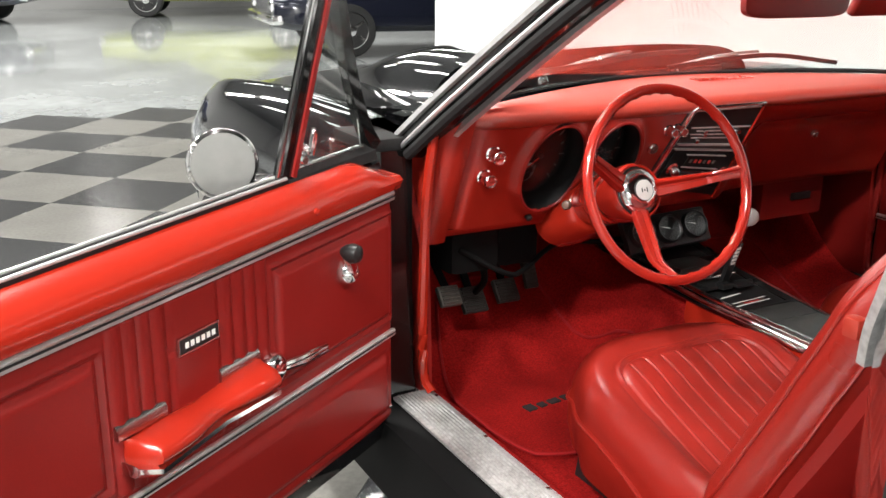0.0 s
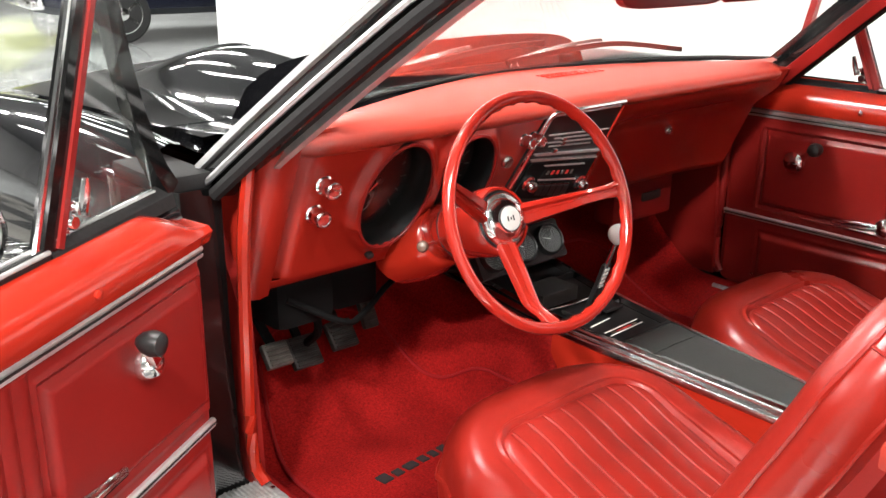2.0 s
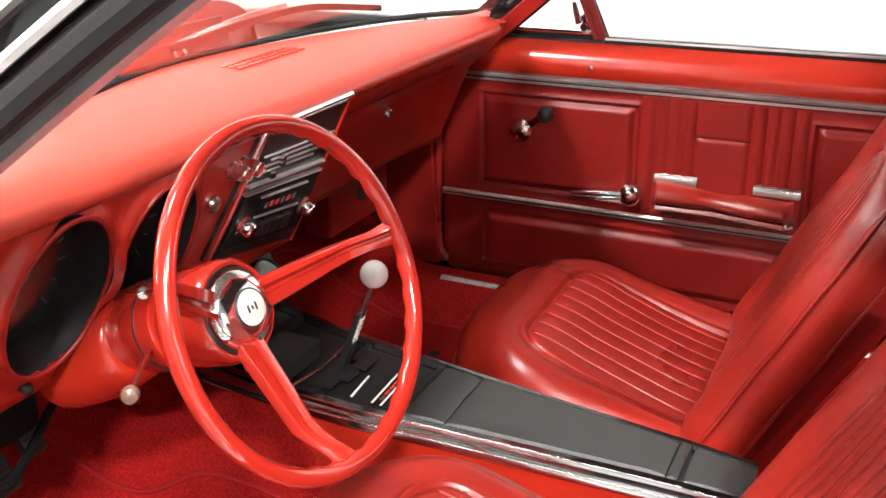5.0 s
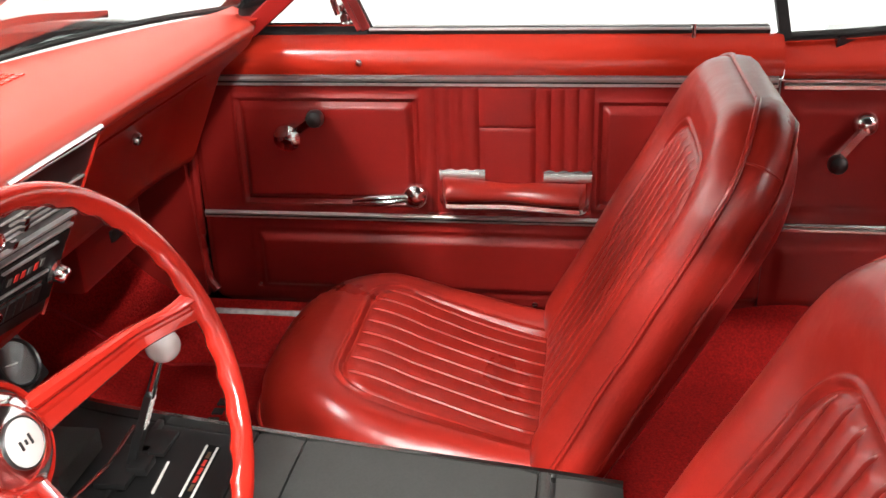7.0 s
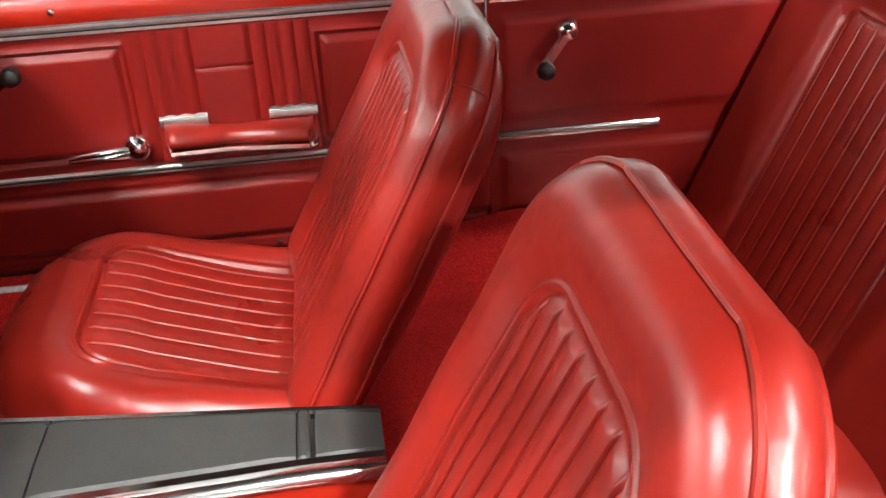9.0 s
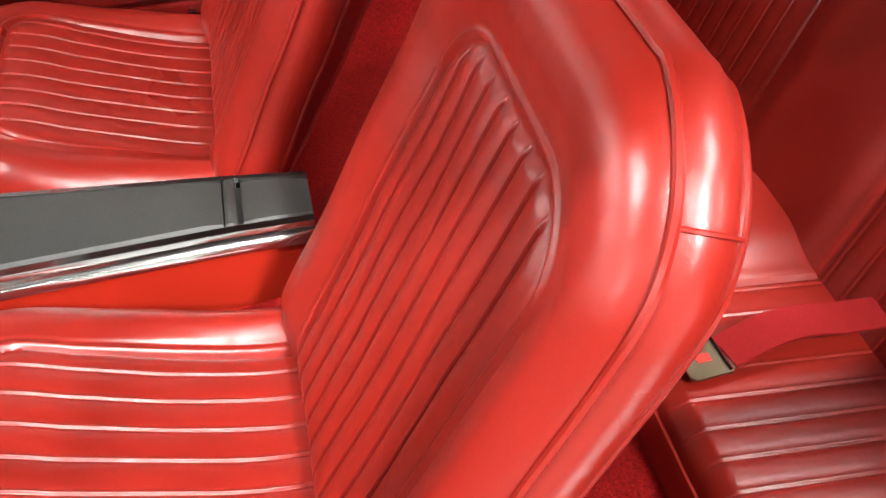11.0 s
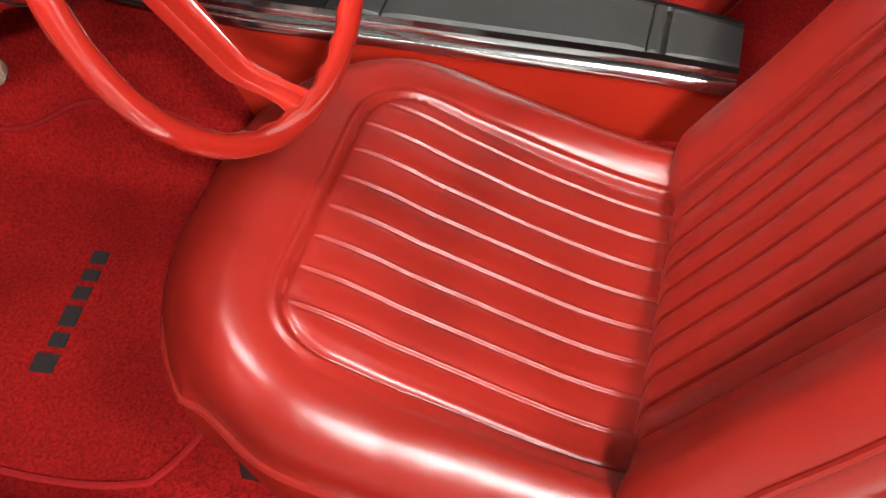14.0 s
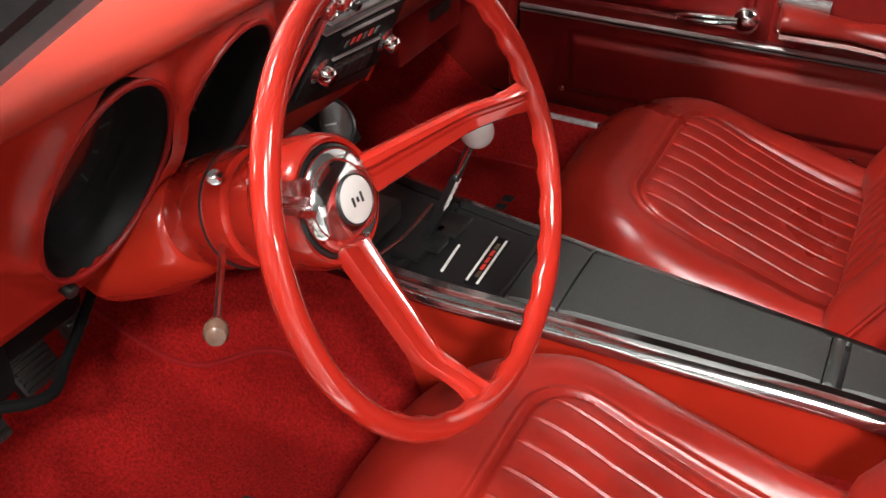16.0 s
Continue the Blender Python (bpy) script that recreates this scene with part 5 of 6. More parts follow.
# dials
for n, (dx, a, b) in enumerate(DIALS):
    m = axis_frame(face(dx, DIAL_Z, 0.008), NF, V3(1, 0, 0))

    def E(r, h, k, seg=56):
        t = 2 * math.pi * k / seg
        return m @ V3(r * a * math.cos(t), r * b * math.sin(t), h)

    bm = bmesh.new()
    tube(bm, [E(1.045, 0.006, k) for k in range(56)], 0.0030, 8, closed=True, up=NF)
    hood = part("dial_bezel", bm, panel_vinyl, dash, "red rim round a dial")
    bm = bmesh.new()
    loft(bm, [[E(r, h, k) for k in range(56)] for r, h in ((1.045, 0.003), (1.005, -0.003), (0.98, -0.015), (0.95, -0.034), (0.93, -0.046))], True, False)
    part("dial_well", bm, dial_black, hood, "deep black well of a dial")
    bm = bmesh.new()
    bm.faces.new([bm.verts.new(E(0.93, -0.046, k)) for k in range(56)])
    dial = part("dial_plate", bm, dial_black, hood, "black instrument dial with pale markings")
    for k in range(13):
        t = radians(225 - k * 22.5)
        bm = bmesh.new()
        for r0, r1, w in ((0.66, 0.84 if k % 2 == 0 else 0.76, 0.0013),):
            p, q = m @ V3(r0 * a * math.cos(t), r0 * b * math.sin(t), -0.0445), m @ V3(r1 * a * math.cos(t), r1 * b * math.sin(t), -0.0445)
            tube(bm, [p, q], w, 4)
        part("tick", bm, faint_mark, dial)
    # small inset gauge low in the dial
    im = m @ Matrix.Translation((-0.40 * a, -0.40 * b, -0.0445))
    bm = bmesh.new()
    tube(bm, [im @ V3(0.021 * math.cos(q), 0.021 * math.sin(q), 0) for q in [2 * math.pi * k / 28 for k in range(28)]], 0.0012, 5, closed=True)
    inset = part("inset_ring", bm, faint_mark, dial, "thin grey ring of an inset gauge")
    bm = bmesh.new()
    tube(bm, [im @ V3(0.015 * math.cos(q), 0.015 * math.sin(q), 0) for q in [radians(200 - 12 * k) for k in range(12)]], 0.0010, 5)
    part("inset_arc", bm, red_print, inset)
    bm = bmesh.new()
    slab(bm, [(-0.020, 0.006), (-0.017, 0.019), (0.012, 0.024)], lambda p, q, c: im @ V3(p, q, 0.001 + c), 0.0015)
    part("inset_window", bm, white_paint if n == 0 else faint_mark, inset, "pale pointer field of the inset gauge")
    for p, q, h in ((0.012, 0.014, 0.010), (0.018, 0.006, 0.012), (0.015, -0.008, 0.008)):
        bm = bmesh.new()
        slab(bm, [(p, q), (p + 0.004, q), (p + 0.004, q + h), (p, q + h)], lambda c, d, e: im @ V3(c, d, 0.001 + e), 0.001)
        part("inset_mark", bm, faint_mark, inset)
    bm = bmesh.new()
    lathe(bm, [(0.94, -0.030), (0.93, -0.029), (0.5, -0.0285), (0.01, -0.028)], m @ Matrix.Diagonal((a, b, 1, 1)), 48)
    part("dial_cover", bm, dial_glass, dial, "clear dial cover").visible_shadow = False
    bm = bmesh.new()
    t = radians(215 if n == 0 else 190)
    tube(bm, [m @ V3(0, 0, -0.042), m @ V3(0.6 * a * math.cos(t), 0.6 * b * math.sin(t), -0.042)], [0.002, 0.0008], 6)
    part("needle", bm, red_print, dial, "orange-red needle")
    bm = bmesh.new()
    lathe(bm, [(0.006, -0.045), (0.006, -0.041), (0.003, -0.039)], m, 14)
    part("needle_hub", bm, black_plastic, dial)


def knob(parent, x, z, r, length, mat, label, stub=0.0):
    m = axis_frame(face(x, z, 0.0), NF + V3(0, 0, 0.25), V3(1, 0, 0))
    bm = bmesh.new()
    lathe(bm, [(r * 1.10, 0.0), (r * 1.12, 0.003), (r * 0.88, 0.005), (r * 0.82, 0.008), (r * 0.80, length * 0.40), (r * 0.97, length * 0.44), (r, length * 0.48), (r, length * 0.90), (r * 0.88, length * 0.98), (r * 0.70, length), (r * 0.64, length * 0.95), (r * 0.10, length * 0.96)], m, 24)
    return part("knob", bm, mat, parent, label, smooth=28)


for x, z in ((-0.608, 0.887), (-0.614, 0.839)):
    knob(dash, x, z, 0.0140, 0.032, chrome, "round chrome pull knob")
knob(dash, -0.190, 0.901, 0.0105, 0.028, chrome, "round chrome knob")
knob(dash, -0.168, 0.903, 0.0105, 0.030, chrome, "round chrome knob")
bm = bmesh.new()
lathe(bm, [(0.012, 0.0), (0.0125, 0.004), (0.010, 0.008), (0.002, 0.008)], axis_frame(face(-0.212, 0.862), NF), 24)
part("ignition_lock", bm, brushed, dash, "bright key lock")

# black centre stack with heater slides and radio
TL, TR, BL, BR = (-0.148, 0.951), (0.050, 0.951), (-0.200, 0.775), (0.020, 0.730)


def stack(a, b, c):
    """a across, b up, from 0 to 1 on the centre stack."""
    x = lerp(lerp(BL[0], BR[0], a), lerp(TL[0], TR[0], a), b)
    z = lerp(lerp(BL[1], BR[1], a), lerp(TL[1], TR[1], a), b)
    return face(x, z, c)


bm = bmesh.new()
slab(bm, [(0, 0), (1, 0), (1, 1), (0, 1)], lambda a, b, c: stack(a, b, c - 0.004), 0.014)
st = part("centre_panel", bm, black_plastic, dash, "black centre stack with heater controls and radio")
bm = bmesh.new()
tube(bm, [stack(0.0, 0, 0.010), stack(0.0, 0.5, 0.011), stack(0.0, 0.96, 0.010), stack(0.03, 1.0, 0.010), stack(0.5, 1.0, 0.010), stack(1.0, 1.0, 0.010)], 0.0045, 8)
part("stack_moulding", bm, chrome, st, "chrome edge of the centre stack")
bm = bmesh.new()
tube(bm, [stack(0.035, 0, 0.008), stack(0.035, 0.5, 0.009), stack(0.035, 0.94, 0.009), stack(0.06, 0.965, 0.009), stack(0.5, 0.965, 0.009), stack(0.97, 0.965, 0.009)], 0.0025, 6)
part("stack_bead", bm, pale_trim, st, "thin bright inner bead of the centre stack")
bm = bmesh.new()
tube(bm, [stack(1.0, -0.02, 0.010), stack(1.0, 0.5, 0.010), stack(1.0, 0.97, 0.010)], 0.0030, 6)
part("stack_edge", bm, wheel_red, st, "glossy red edge of the centre stack")
for b, p0, p1 in ((0.755, 0.12, 0.97), (0.715, 0.22, 0.84), (0.675, 0.16, 0.84), (0.635, 0.20, 0.78)):
    bm = bmesh.new()
    slab(bm, [(p0, b), (p1, b), (p1, b + 0.010), (p0, b + 0.010)], lambda p, q, c: stack(p, q, 0.010 + c), 0.002)
    part("slide_line", bm, pale_trim, st, "thin bright heater slide")
for p, q in ((0.32, 0.665), (0.30, 0.705), (0.78, 0.700), (0.26, 0.590)):
    bm = bmesh.new()
    slab(bm, [(p, q), (p + 0.045, q), (p + 0.045, q + 0.035), (p, q + 0.035)], lambda a, b, c: stack(a, b, 0.010 + c), 0.008)
    part("slide_knob", bm, chrome, st)
for b in (0.500, 0.560):
    bm = bmesh.new()
    slab(bm, [(0.06, b), (0.97, b), (0.97, b + 0.013), (0.06, b + 0.013)], lambda p, q, c: stack(p, q, 0.010 + c), 0.006)
    part("stack_bar", bm, pale_trim, st, "bright line over the radio")
bm = bmesh.new()
slab(bm, [(0.08, 0.10), (0.96, 0.10), (0.96, 0.48), (0.08, 0.48)], lambda p, q, c: stack(p, q, 0.009 + c), 0.006)
radio = part("radio", bm, dial_black, st, "black push-button radio")
bm = bmesh.new()
slab(bm, [(0.30, 0.32), (0.76, 0.32), (0.76, 0.44), (0.30, 0.44)], lambda p, q, c: stack(p, q, 0.015 + c), 0.002)
part("radio_scale", bm, dial_black, radio)
for b, p0, p1 in ((0.448, 0.26, 0.82), (0.298, 0.28, 0.80)):
    bm = bmesh.new()
    slab(bm, [(p0, b), (p1, b), (p1, b + 0.010), (p0, b + 0.010)], lambda p, q, c: stack(p, q, 0.015 + c), 0.003)
    part("radio_line", bm, pale_trim, radio, "thin bright line on the radio")
for k in range(6):
    bm = bmesh.new()
    p = 0.34 + k * 0.066
    slab(bm, [(p, 0.36), (p + 0.035, 0.36), (p + 0.035, 0.40), (p, 0.40)], lambda a, b, c: stack(a, b, 0.017 + c), 0.0008)
    part("scale_mark", bm, red_print if k in (1, 2, 4) else faint_mark, radio)
for k in range(5):
    bm = bmesh.new()
    p = 0.31 + k * 0.088
    slab(bm, [(p, 0.15), (p + 0.075, 0.15), (p + 0.075, 0.25), (p, 0.25)], lambda a, b, c: stack(a, b, 0.015 + c), 0.006)
    part("radio_button", bm, black_plastic, radio, "black radio button")
    bm = bmesh.new()
    slab(bm, [(p, 0.255), (p + 0.075, 0.255), (p + 0.075, 0.27), (p, 0.27)], lambda a, b, c: stack(a, b, 0.015 + c), 0.004)
    part("button_edge", bm, brushed, radio)
for p, q in ((0.17, 0.27), (0.89, 0.27)):
    bm = bmesh.new()
    o = stack(p, q, 0.012)
    lathe(bm, [(0.015, 0), (0.0155, 0.006), (0.011, 0.009), (0.0105, 0.020), (0.008, 0.023), (0.001, 0.0225)], axis_frame(o, NF), 24)
    part("radio_knob", bm, chrome, radio, "round chrome radio knob")

# glove box door and passenger side details
bm = bmesh.new()


def gface(x, z, c):
    return V3(x, face_y(x, z), z) + NF * c


vs = sheet(bm, 40, 12, lambda u, v: gface(lerp(0.085, 0.50, u) + 0.01 * v, lerp(0.765, 0.893, v), 0.0035))
skirt(bm, rim_of(vs), lambda p: p - NF * 0.006)
gl = part("glove_box_door", bm, face_red, dash, "red glove box door")
bm = bmesh.new()
lathe(bm, [(0.010, 0.0), (0.0105, 0.006), (0.008, 0.010), (0.002, 0.0105)], axis_frame(gface(0.335, 0.845, 0.004), NF), 20)
part("glove_box_lock", bm, chrome, gl, "round chrome glove box lock")
bm = bmesh.new()
box(bm, (0.30, 0.34, 0.60), (0.52, 0.40, 0.72), 0.01)
part("heater_duct", bm, panel_vinyl, dash, "dark red duct under the dashboard")
bm = bmesh.new()
box(bm, (0.40, 0.335, 0.645), (0.47, 0.342, 0.665), 0.003)
part("vent_slot", bm, black_plastic, dash)
# underside clutter over the pedals
bm = bmesh.new()
box(bm, (-0.62, 0.30, 0.60), (-0.50, 0.42, 0.70), 0.02)
box(bm, (-0.47, 0.36, 0.58), (-0.36, 0.50, 0.70), 0.02)
tube(bm, curve3([(-0.60, 0.30, 0.66), (-0.50, 0.28, 0.60), (-0.42, 0.33, 0.58), (-0.30, 0.36, 0.62), (-0.12, 0.32, 0.60)], 20), 0.006, 8)
tube(bm, curve3([(-0.55, 0.33, 0.68), (-0.52, 0.33, 0.58), (-0.50, 0.40, 0.52)], 12), 0.008, 8)
part("wiring", bm, shade_black, dash, "dark wiring and brackets under the dashboard")

# ---- steering wheel and column ----
WC = V3(-0.379, -0.071, 0.855)
WN = V3(math.sin(-0.052) * math.cos(0.362), -math.cos(-0.052) * math.cos(0.362), math.sin(0.362))
WX = V3(0, 0, 1).cross(WN).normalized()
WU = WN.cross(WX).normalized()


def W(x, u, n):
    return WC + x * WX + u * WU + n * WN


wheel = thing("steering_wheel", W(0, 0, -0.08), "red three-spoke steering wheel with a chrome horn cap", "steering wheel")
R, RT = 0.1735, 0.0092
bm = bmesh.new()
rings = []
N = 144
for k in range(N):
    t = 2 * math.pi * k / N
    c = W(R * math.cos(t), R * math.sin(t), 0)
    o = math.cos(t) * WX + math.sin(t) * WU
    grip = 0.0022 * (0.5 + 0.5 * math.cos(t * 34)) ** 2
    ring = []
    for j in range(14):
        q = 2 * math.pi * j / 14
        r = RT + (grip if math.sin(q) < 0.3 and math.cos(q) < 0.4 else 0.0)
        ring.append(c + r * math.cos(q) * o + r * 1.1 * math.sin(q) * WN)
    rings.append(ring)
loft(bm, rings, True, False, True)
part("rim", bm, wheel_red, wheel, "glossy red rim with finger grips", smooth=70)
for ang, w0, w1 in ((3, 0.0185, 0.0095), (-98, 0.0170, 0.0095), (153, 0.0185, 0.0095)):
    t = radians(ang)
    o, s = math.cos(t) * WX + math.sin(t) * WU, -math.sin(t) * WX + math.cos(t) * WU
    bm = bmesh.new()
    rings = []
    for k in range(19):
        q = k / 18
        r = lerp(0.030, R - 0.004, q)
        n = -0.100 + 0.066 * q + 0.031 * smooth_step(0.72, 1.0, q)
        w = lerp(w0, w1, q)
        th = 0.008
        flare = 1.0 + 0.45 * smooth_step(0.9, 1.0, q)
        w *= flare
        prof = [(-w, -th), (-w, th * 0.2), (-w * 0.84, th * 0.7), (-w * 0.10, th * 0.8), (0, th * 0.3), (w * 0.20, th * 0.3), (w * 0.30, th * 0.8), (w * 0.52, th * 1.25), (w * 0.84, th * 1.1), (w, th * 0.4), (w, -th)]
        rings.append([WC + r * o + a * s + (n + b) * WN for a, b in prof])
    loft(bm, rings)
    part("spoke", bm, wheel_red, wheel, "red spoke with a long groove", smooth=45)
bm = bmesh.new()
lathe(bm, [(0.050, -0.170), (0.055, -0.150), (0.056, -0.112), (0.0545, -0.101), (0.051, -0.0965), (0.0475, -0.0975), (0.0460, -0.1040), (0.020, -0.1045)], axis_frame(WC, WN, WX), 48)
hub = part("hub", bm, wheel_red, wheel, "red steering wheel hub with a raised collar")
bm = bmesh.new()
lathe(bm, [(0.0462, -0.1045), (0.0462, -0.0985), (0.0440, -0.0970), (0.0425, -0.0985), (0.0420, -0.1045)], axis_frame(WC, WN, WX), 48)
part("cap_gasket", bm, black_plastic, hub, "black ring round the horn cap")
bm = bmesh.new()
lathe(bm, [(0.0425, -0.103), (0.0428, -0.094), (0.0405, -0.0895), (0.0360, -0.0850), (0.029, -0.0815), (0.0225, -0.0800), (0.004, -0.0800)], axis_frame(WC, WN, WX), 56)
cap = part("horn_cap", bm, chrome, hub, "domed chrome horn cap")
bm = bmesh.new()
lathe(bm, [(0.0210, -0.0815), (0.0210, -0.0780), (0.0202, -0.0770), (0.0192, -0.0780), (0.0188, -0.0800)], axis_frame(WC, WN, WX), 40)
part("emblem_rim", bm, black_plastic, cap, "thin dark rim round the emblem")
bm = bmesh.new()
lathe(bm, [(0.0192, -0.0815), (0.0192, -0.0776), (0.0150, -0.0764), (0.001, -0.0760)], axis_frame(WC, WN, WX), 32)
part("emblem", bm, ivory, cap, "ivory emblem disc with dark marks")
for a0, h in ((-0.0075, 0.0040), (-0.0018, 0.0022), (0.0036, 0.0045)):
    bm = bmesh.new()
    box(bm, (a0, -h, -0.0772), (a0 + 0.0026, h, -0.0753), 0.0004, 1, m=axis_frame(WC, WN, WX))
    part("emblem_bar", bm, black_plastic, cap)

column = thing("steering_column", W(0, 0, -0.16), "red steering column with turn signal stalk", "steering column")
bm = bmesh.new()
lathe(bm, [(0.040, -0.172), (0.052, -0.178), (0.053, -0.225), (0.048, -0.232), (0.046, -0.30), (0.050, -0.34)], axis_frame(WC, WN, WX), 36)
part("tube", bm, wheel_red, column)
bm = bmesh.new()
lathe(bm, [(0.0520, -0.2005), (0.0536, -0.2008), (0.0536, -0.2022), (0.0520, -0.2025)], axis_frame(WC, WN, WX), 36)
part("joint_ring", bm, black_plastic, column)
bm = bmesh.new()
m = axis_frame(WC, WN, WX)
loft(bm, [[m @ V3(a * math.cos(2 * math.pi * k / 28), b * math.sin(2 * math.pi * k / 28) - d, h) for k in range(28)] for a, b, d, h in ((0.049, 0.048, 0.0, -0.255), (0.056, 0.052, 0.006, -0.262), (0.060, 0.054, 0.010, -0.28), (0.068, 0.056, 0.018, -0.31), (0.074, 0.058, 0.022, -0.37))])
part("shroud", bm, paint_red, column, "red shroud where the column meets the dashboard", smooth=60)
bm = bmesh.new()
s0, s1 = W(-0.050, -0.010, -0.190), V3(-0.547, 0.008, 0.816)
tube(bm, [s0, s0.lerp(s1, 0.5), s1], [0.0032, 0.0030, 0.0026], 8)
stalk = part("signal_stalk", bm, brushed, column, "thin steel turn signal stalk")
d = (s1 - s0).normalized()
bm = bmesh.new()
lathe(bm, [(0.003, -0.014), (0.0068, -0.010), (0.0088, -0.003), (0.0088, 0.003), (0.0068, 0.008), (0.002, 0.010)], axis_frame(s1, d, V3(0, 0, 1)), 18)
part("stalk_knob", bm, knob_tan, stalk, "small round tan knob on the stalk")
bm = bmesh.new()
lathe(bm, [(0.005, 0), (0.005, 0.010), (0.007, 0.013), (0.0065, 0.018), (0.002, 0.020)], axis_frame(W(-0.034, 0.044, -0.185), V3(-0.6, -0.6, 0.5)), 16)
part("hazard_knob", bm, chrome, column, "small bright knob on the column")
bm = bmesh.new()
lathe(bm, [(0.007, 0), (0.007, 0.012), (0.004, 0.014)], axis_frame(face(-0.480, 0.735), NF), 12)
part("bolt", bm, black_plastic, column)

# ---- centre console ----
console = thing("centre_console", (-0.03, -0.1, 0.33), "black centre console with bright edges and red sides", "console")


def edge_l(y):
    return table([(-0.48, -0.036), (-0.37, -0.046), (-0.075, -0.088), (0.05, -0.106), (0.45, -0.140)], y)


def edge_r(y):
    return table([(-0.48, 0.048), (-0.37, 0.052), (-0.075, 0.058), (0.45, 0.085)], y)


def top_z(y):
    return table([(-0.48, 0.499), (-0.37, 0.509), (-0.075, 0.534), (0.08, 0.546), (0.20, 0.558), (0.45, 0.600)], y)


ys = [lerp(-0.47, 0.42, k / 30) for k in range(31)]
bm = bmesh.new()
loft(bm, [[V3(edge_l(y) - 0.032, y, 0.34), V3(edge_l(y) - 0.019, y, top_z(y) - 0.018), V3(edge_l(y) - 0.004, y, top_z(y) - 0.016), V3(edge_r(y) + 0.004, y, top_z(y) - 0.016), V3(edge_r(y) + 0.030, y, 0.34)] for y in ys if y < 0.13])
part("side", bm, paint_red, console, "red console sides")


def lid(y0, y1, rise, mat, nm, label, inset=0.004, bev=0.006):
    bm = bmesh.new()
    rows = []
    n = max(4, int((y1 - y0) / 0.02))
    for k in range(n + 1):
        y = lerp(y0, y1, k / n)
        e = rise * (0.5 if k in (0, n) else 1.0)
        a, b, z = edge_l(y) + inset, edge_r(y) - inset, top_z(y)
        rows.append([V3(a, y, z - 0.016), V3(a, y, z + e - bev), V3(a + bev, y, z + e), V3(lerp(a, b, 0.5), y, z + e + 0.002), V3(b - bev, y, z + e), V3(b, y, z + e - bev), V3(b, y, z - 0.016)])
    loft(bm, rows)
    return part(nm, bm, mat, console, label)


lid(-0.468, -0.009, -0.006, black_plastic, "base", "black base under the console lids", inset=0.003)
lid(-0.366, -0.0745, 0.006, black_vinyl, "lid", "black grained vinyl console lid")
lid(-0.382, -0.368, 0.0055, black_vinyl, "hinge_strip", "thin black strip at the hinge of the lid", bev=0.003)
lid(-0.470, -0.389, 0.004, black_vinyl, "rear_end", "black rear end of the console")
lid(-0.0715, -0.012, 0.005, black_vinyl, "front_pad", "black grained pad ahead of the lid")
lid(-0.009, 0.42, -0.010, black_plastic, "front_plate", "black plastic shifter plate", bev=0.002)
for side in (-1, 1):
    bm = bmesh.new()
    rows = []
    for y in ys:
        x = edge_l(y) if side < 0 else edge_r(y)
        z = top_z(y)
        if side < 0:
            prof = ((-0.004, -0.014), (-0.004, 0.004), (0.000, 0.0065), (0.008, 0.0040), (0.0100, 0.0005), (0.0112, -0.0040), (0.0125, -0.0020), (0.0175, -0.0050), (0.0210, -0.0100), (0.0225, -0.0180), (0.0205, -0.0210))
        else:
            prof = ((-0.004, -0.014), (-0.004, 0.004), (0.000, 0.0065), (0.0025, 0.004), (0.003, 0.000), (0.005, -0.002), (0.0075, -0.010), (0.0075, -0.018))
        rows.append([V3(x + side * a, y, z + b) for a, b in prof])
    loft(bm, rows)
    part("edge_trim", bm, chrome, console, "bright chrome edge of the console")
# walls of the shifter well
for y, h in ((-0.006, 0.012), (0.125, 0.006), (0.255, 0.010)):
    bm = bmesh.new()
    box(bm, (edge_l(y) + 0.006, y - 0.004, top_z(y) - 0.014), (edge_r(y) - 0.006, y + 0.004, top_z(y) - 0.008 + h), 0.002)
    part("plate_rib", bm, black_plastic, console)


def on_plate(p, q, c):
    """A place on the sloping shifter plate, c above it."""
    return V3(p, q, 0.5337 + 0.077 * (q - 0.031) + c)


bm = bmesh.new()
slab(bm, [(-0.076, 0.028), (0.028, 0.032), (0.030, 0.052), (-0.078, 0.047)], lambda a, b, c: on_plate(a, b, c - 0.0005), 0.002)
nameplate = part("nameplate", bm, dial_black, console, "small bright-edged nameplate")
for a, b in (((-0.074, 0.0435), (0.028, 0.0485)), ((-0.074, 0.0295), (0.026, 0.0340))):
    bm = bmesh.new()
    slab(bm, [a, b, (b[0], b[1] + 0.0030), (a[0], a[1] + 0.0030)], lambda p, q, c: on_plate(p, q, 0.001 + c), 0.001)
    part("nameplate_edge", bm, white_paint, nameplate)
for k in range(5):
    bm = bmesh.new()
    x, y = -0.062 + k * 0.016, 0.0358 + k * 0.0008
    slab(bm, [(x, y), (x + 0.013, y), (x + 0.013, y + 0.0045), (x, y + 0.0045)], lambda a, b, c: on_plate(a, b, 0.001 + c), 0.0008)
    part("nameplate_bar", bm, steel_tan if k in (0, 4) else red_print, nameplate)
bm = bmesh.new()
slab(bm, [(-0.073, 0.0775), (-0.013, 0.0825), (-0.013, 0.0855), (-0.073, 0.0805)], lambda a, b, c: on_plate(a, b, c - 0.0005), 0.002)
part("plate_line", bm, white_paint, console, "thin pale line on the shifter plate")
bm = bmesh.new()
box(bm, (-0.085, 0.105, 0.548), (-0.005, 0.145, 0.556), 0.002)
box(bm, (-0.060, 0.090, 0.550), (-0.030, 0.115, 0.562), 0.003)
box(bm, (-0.020, 0.085, 0.550), (0.030, 0.12, 0.556), 0.002)
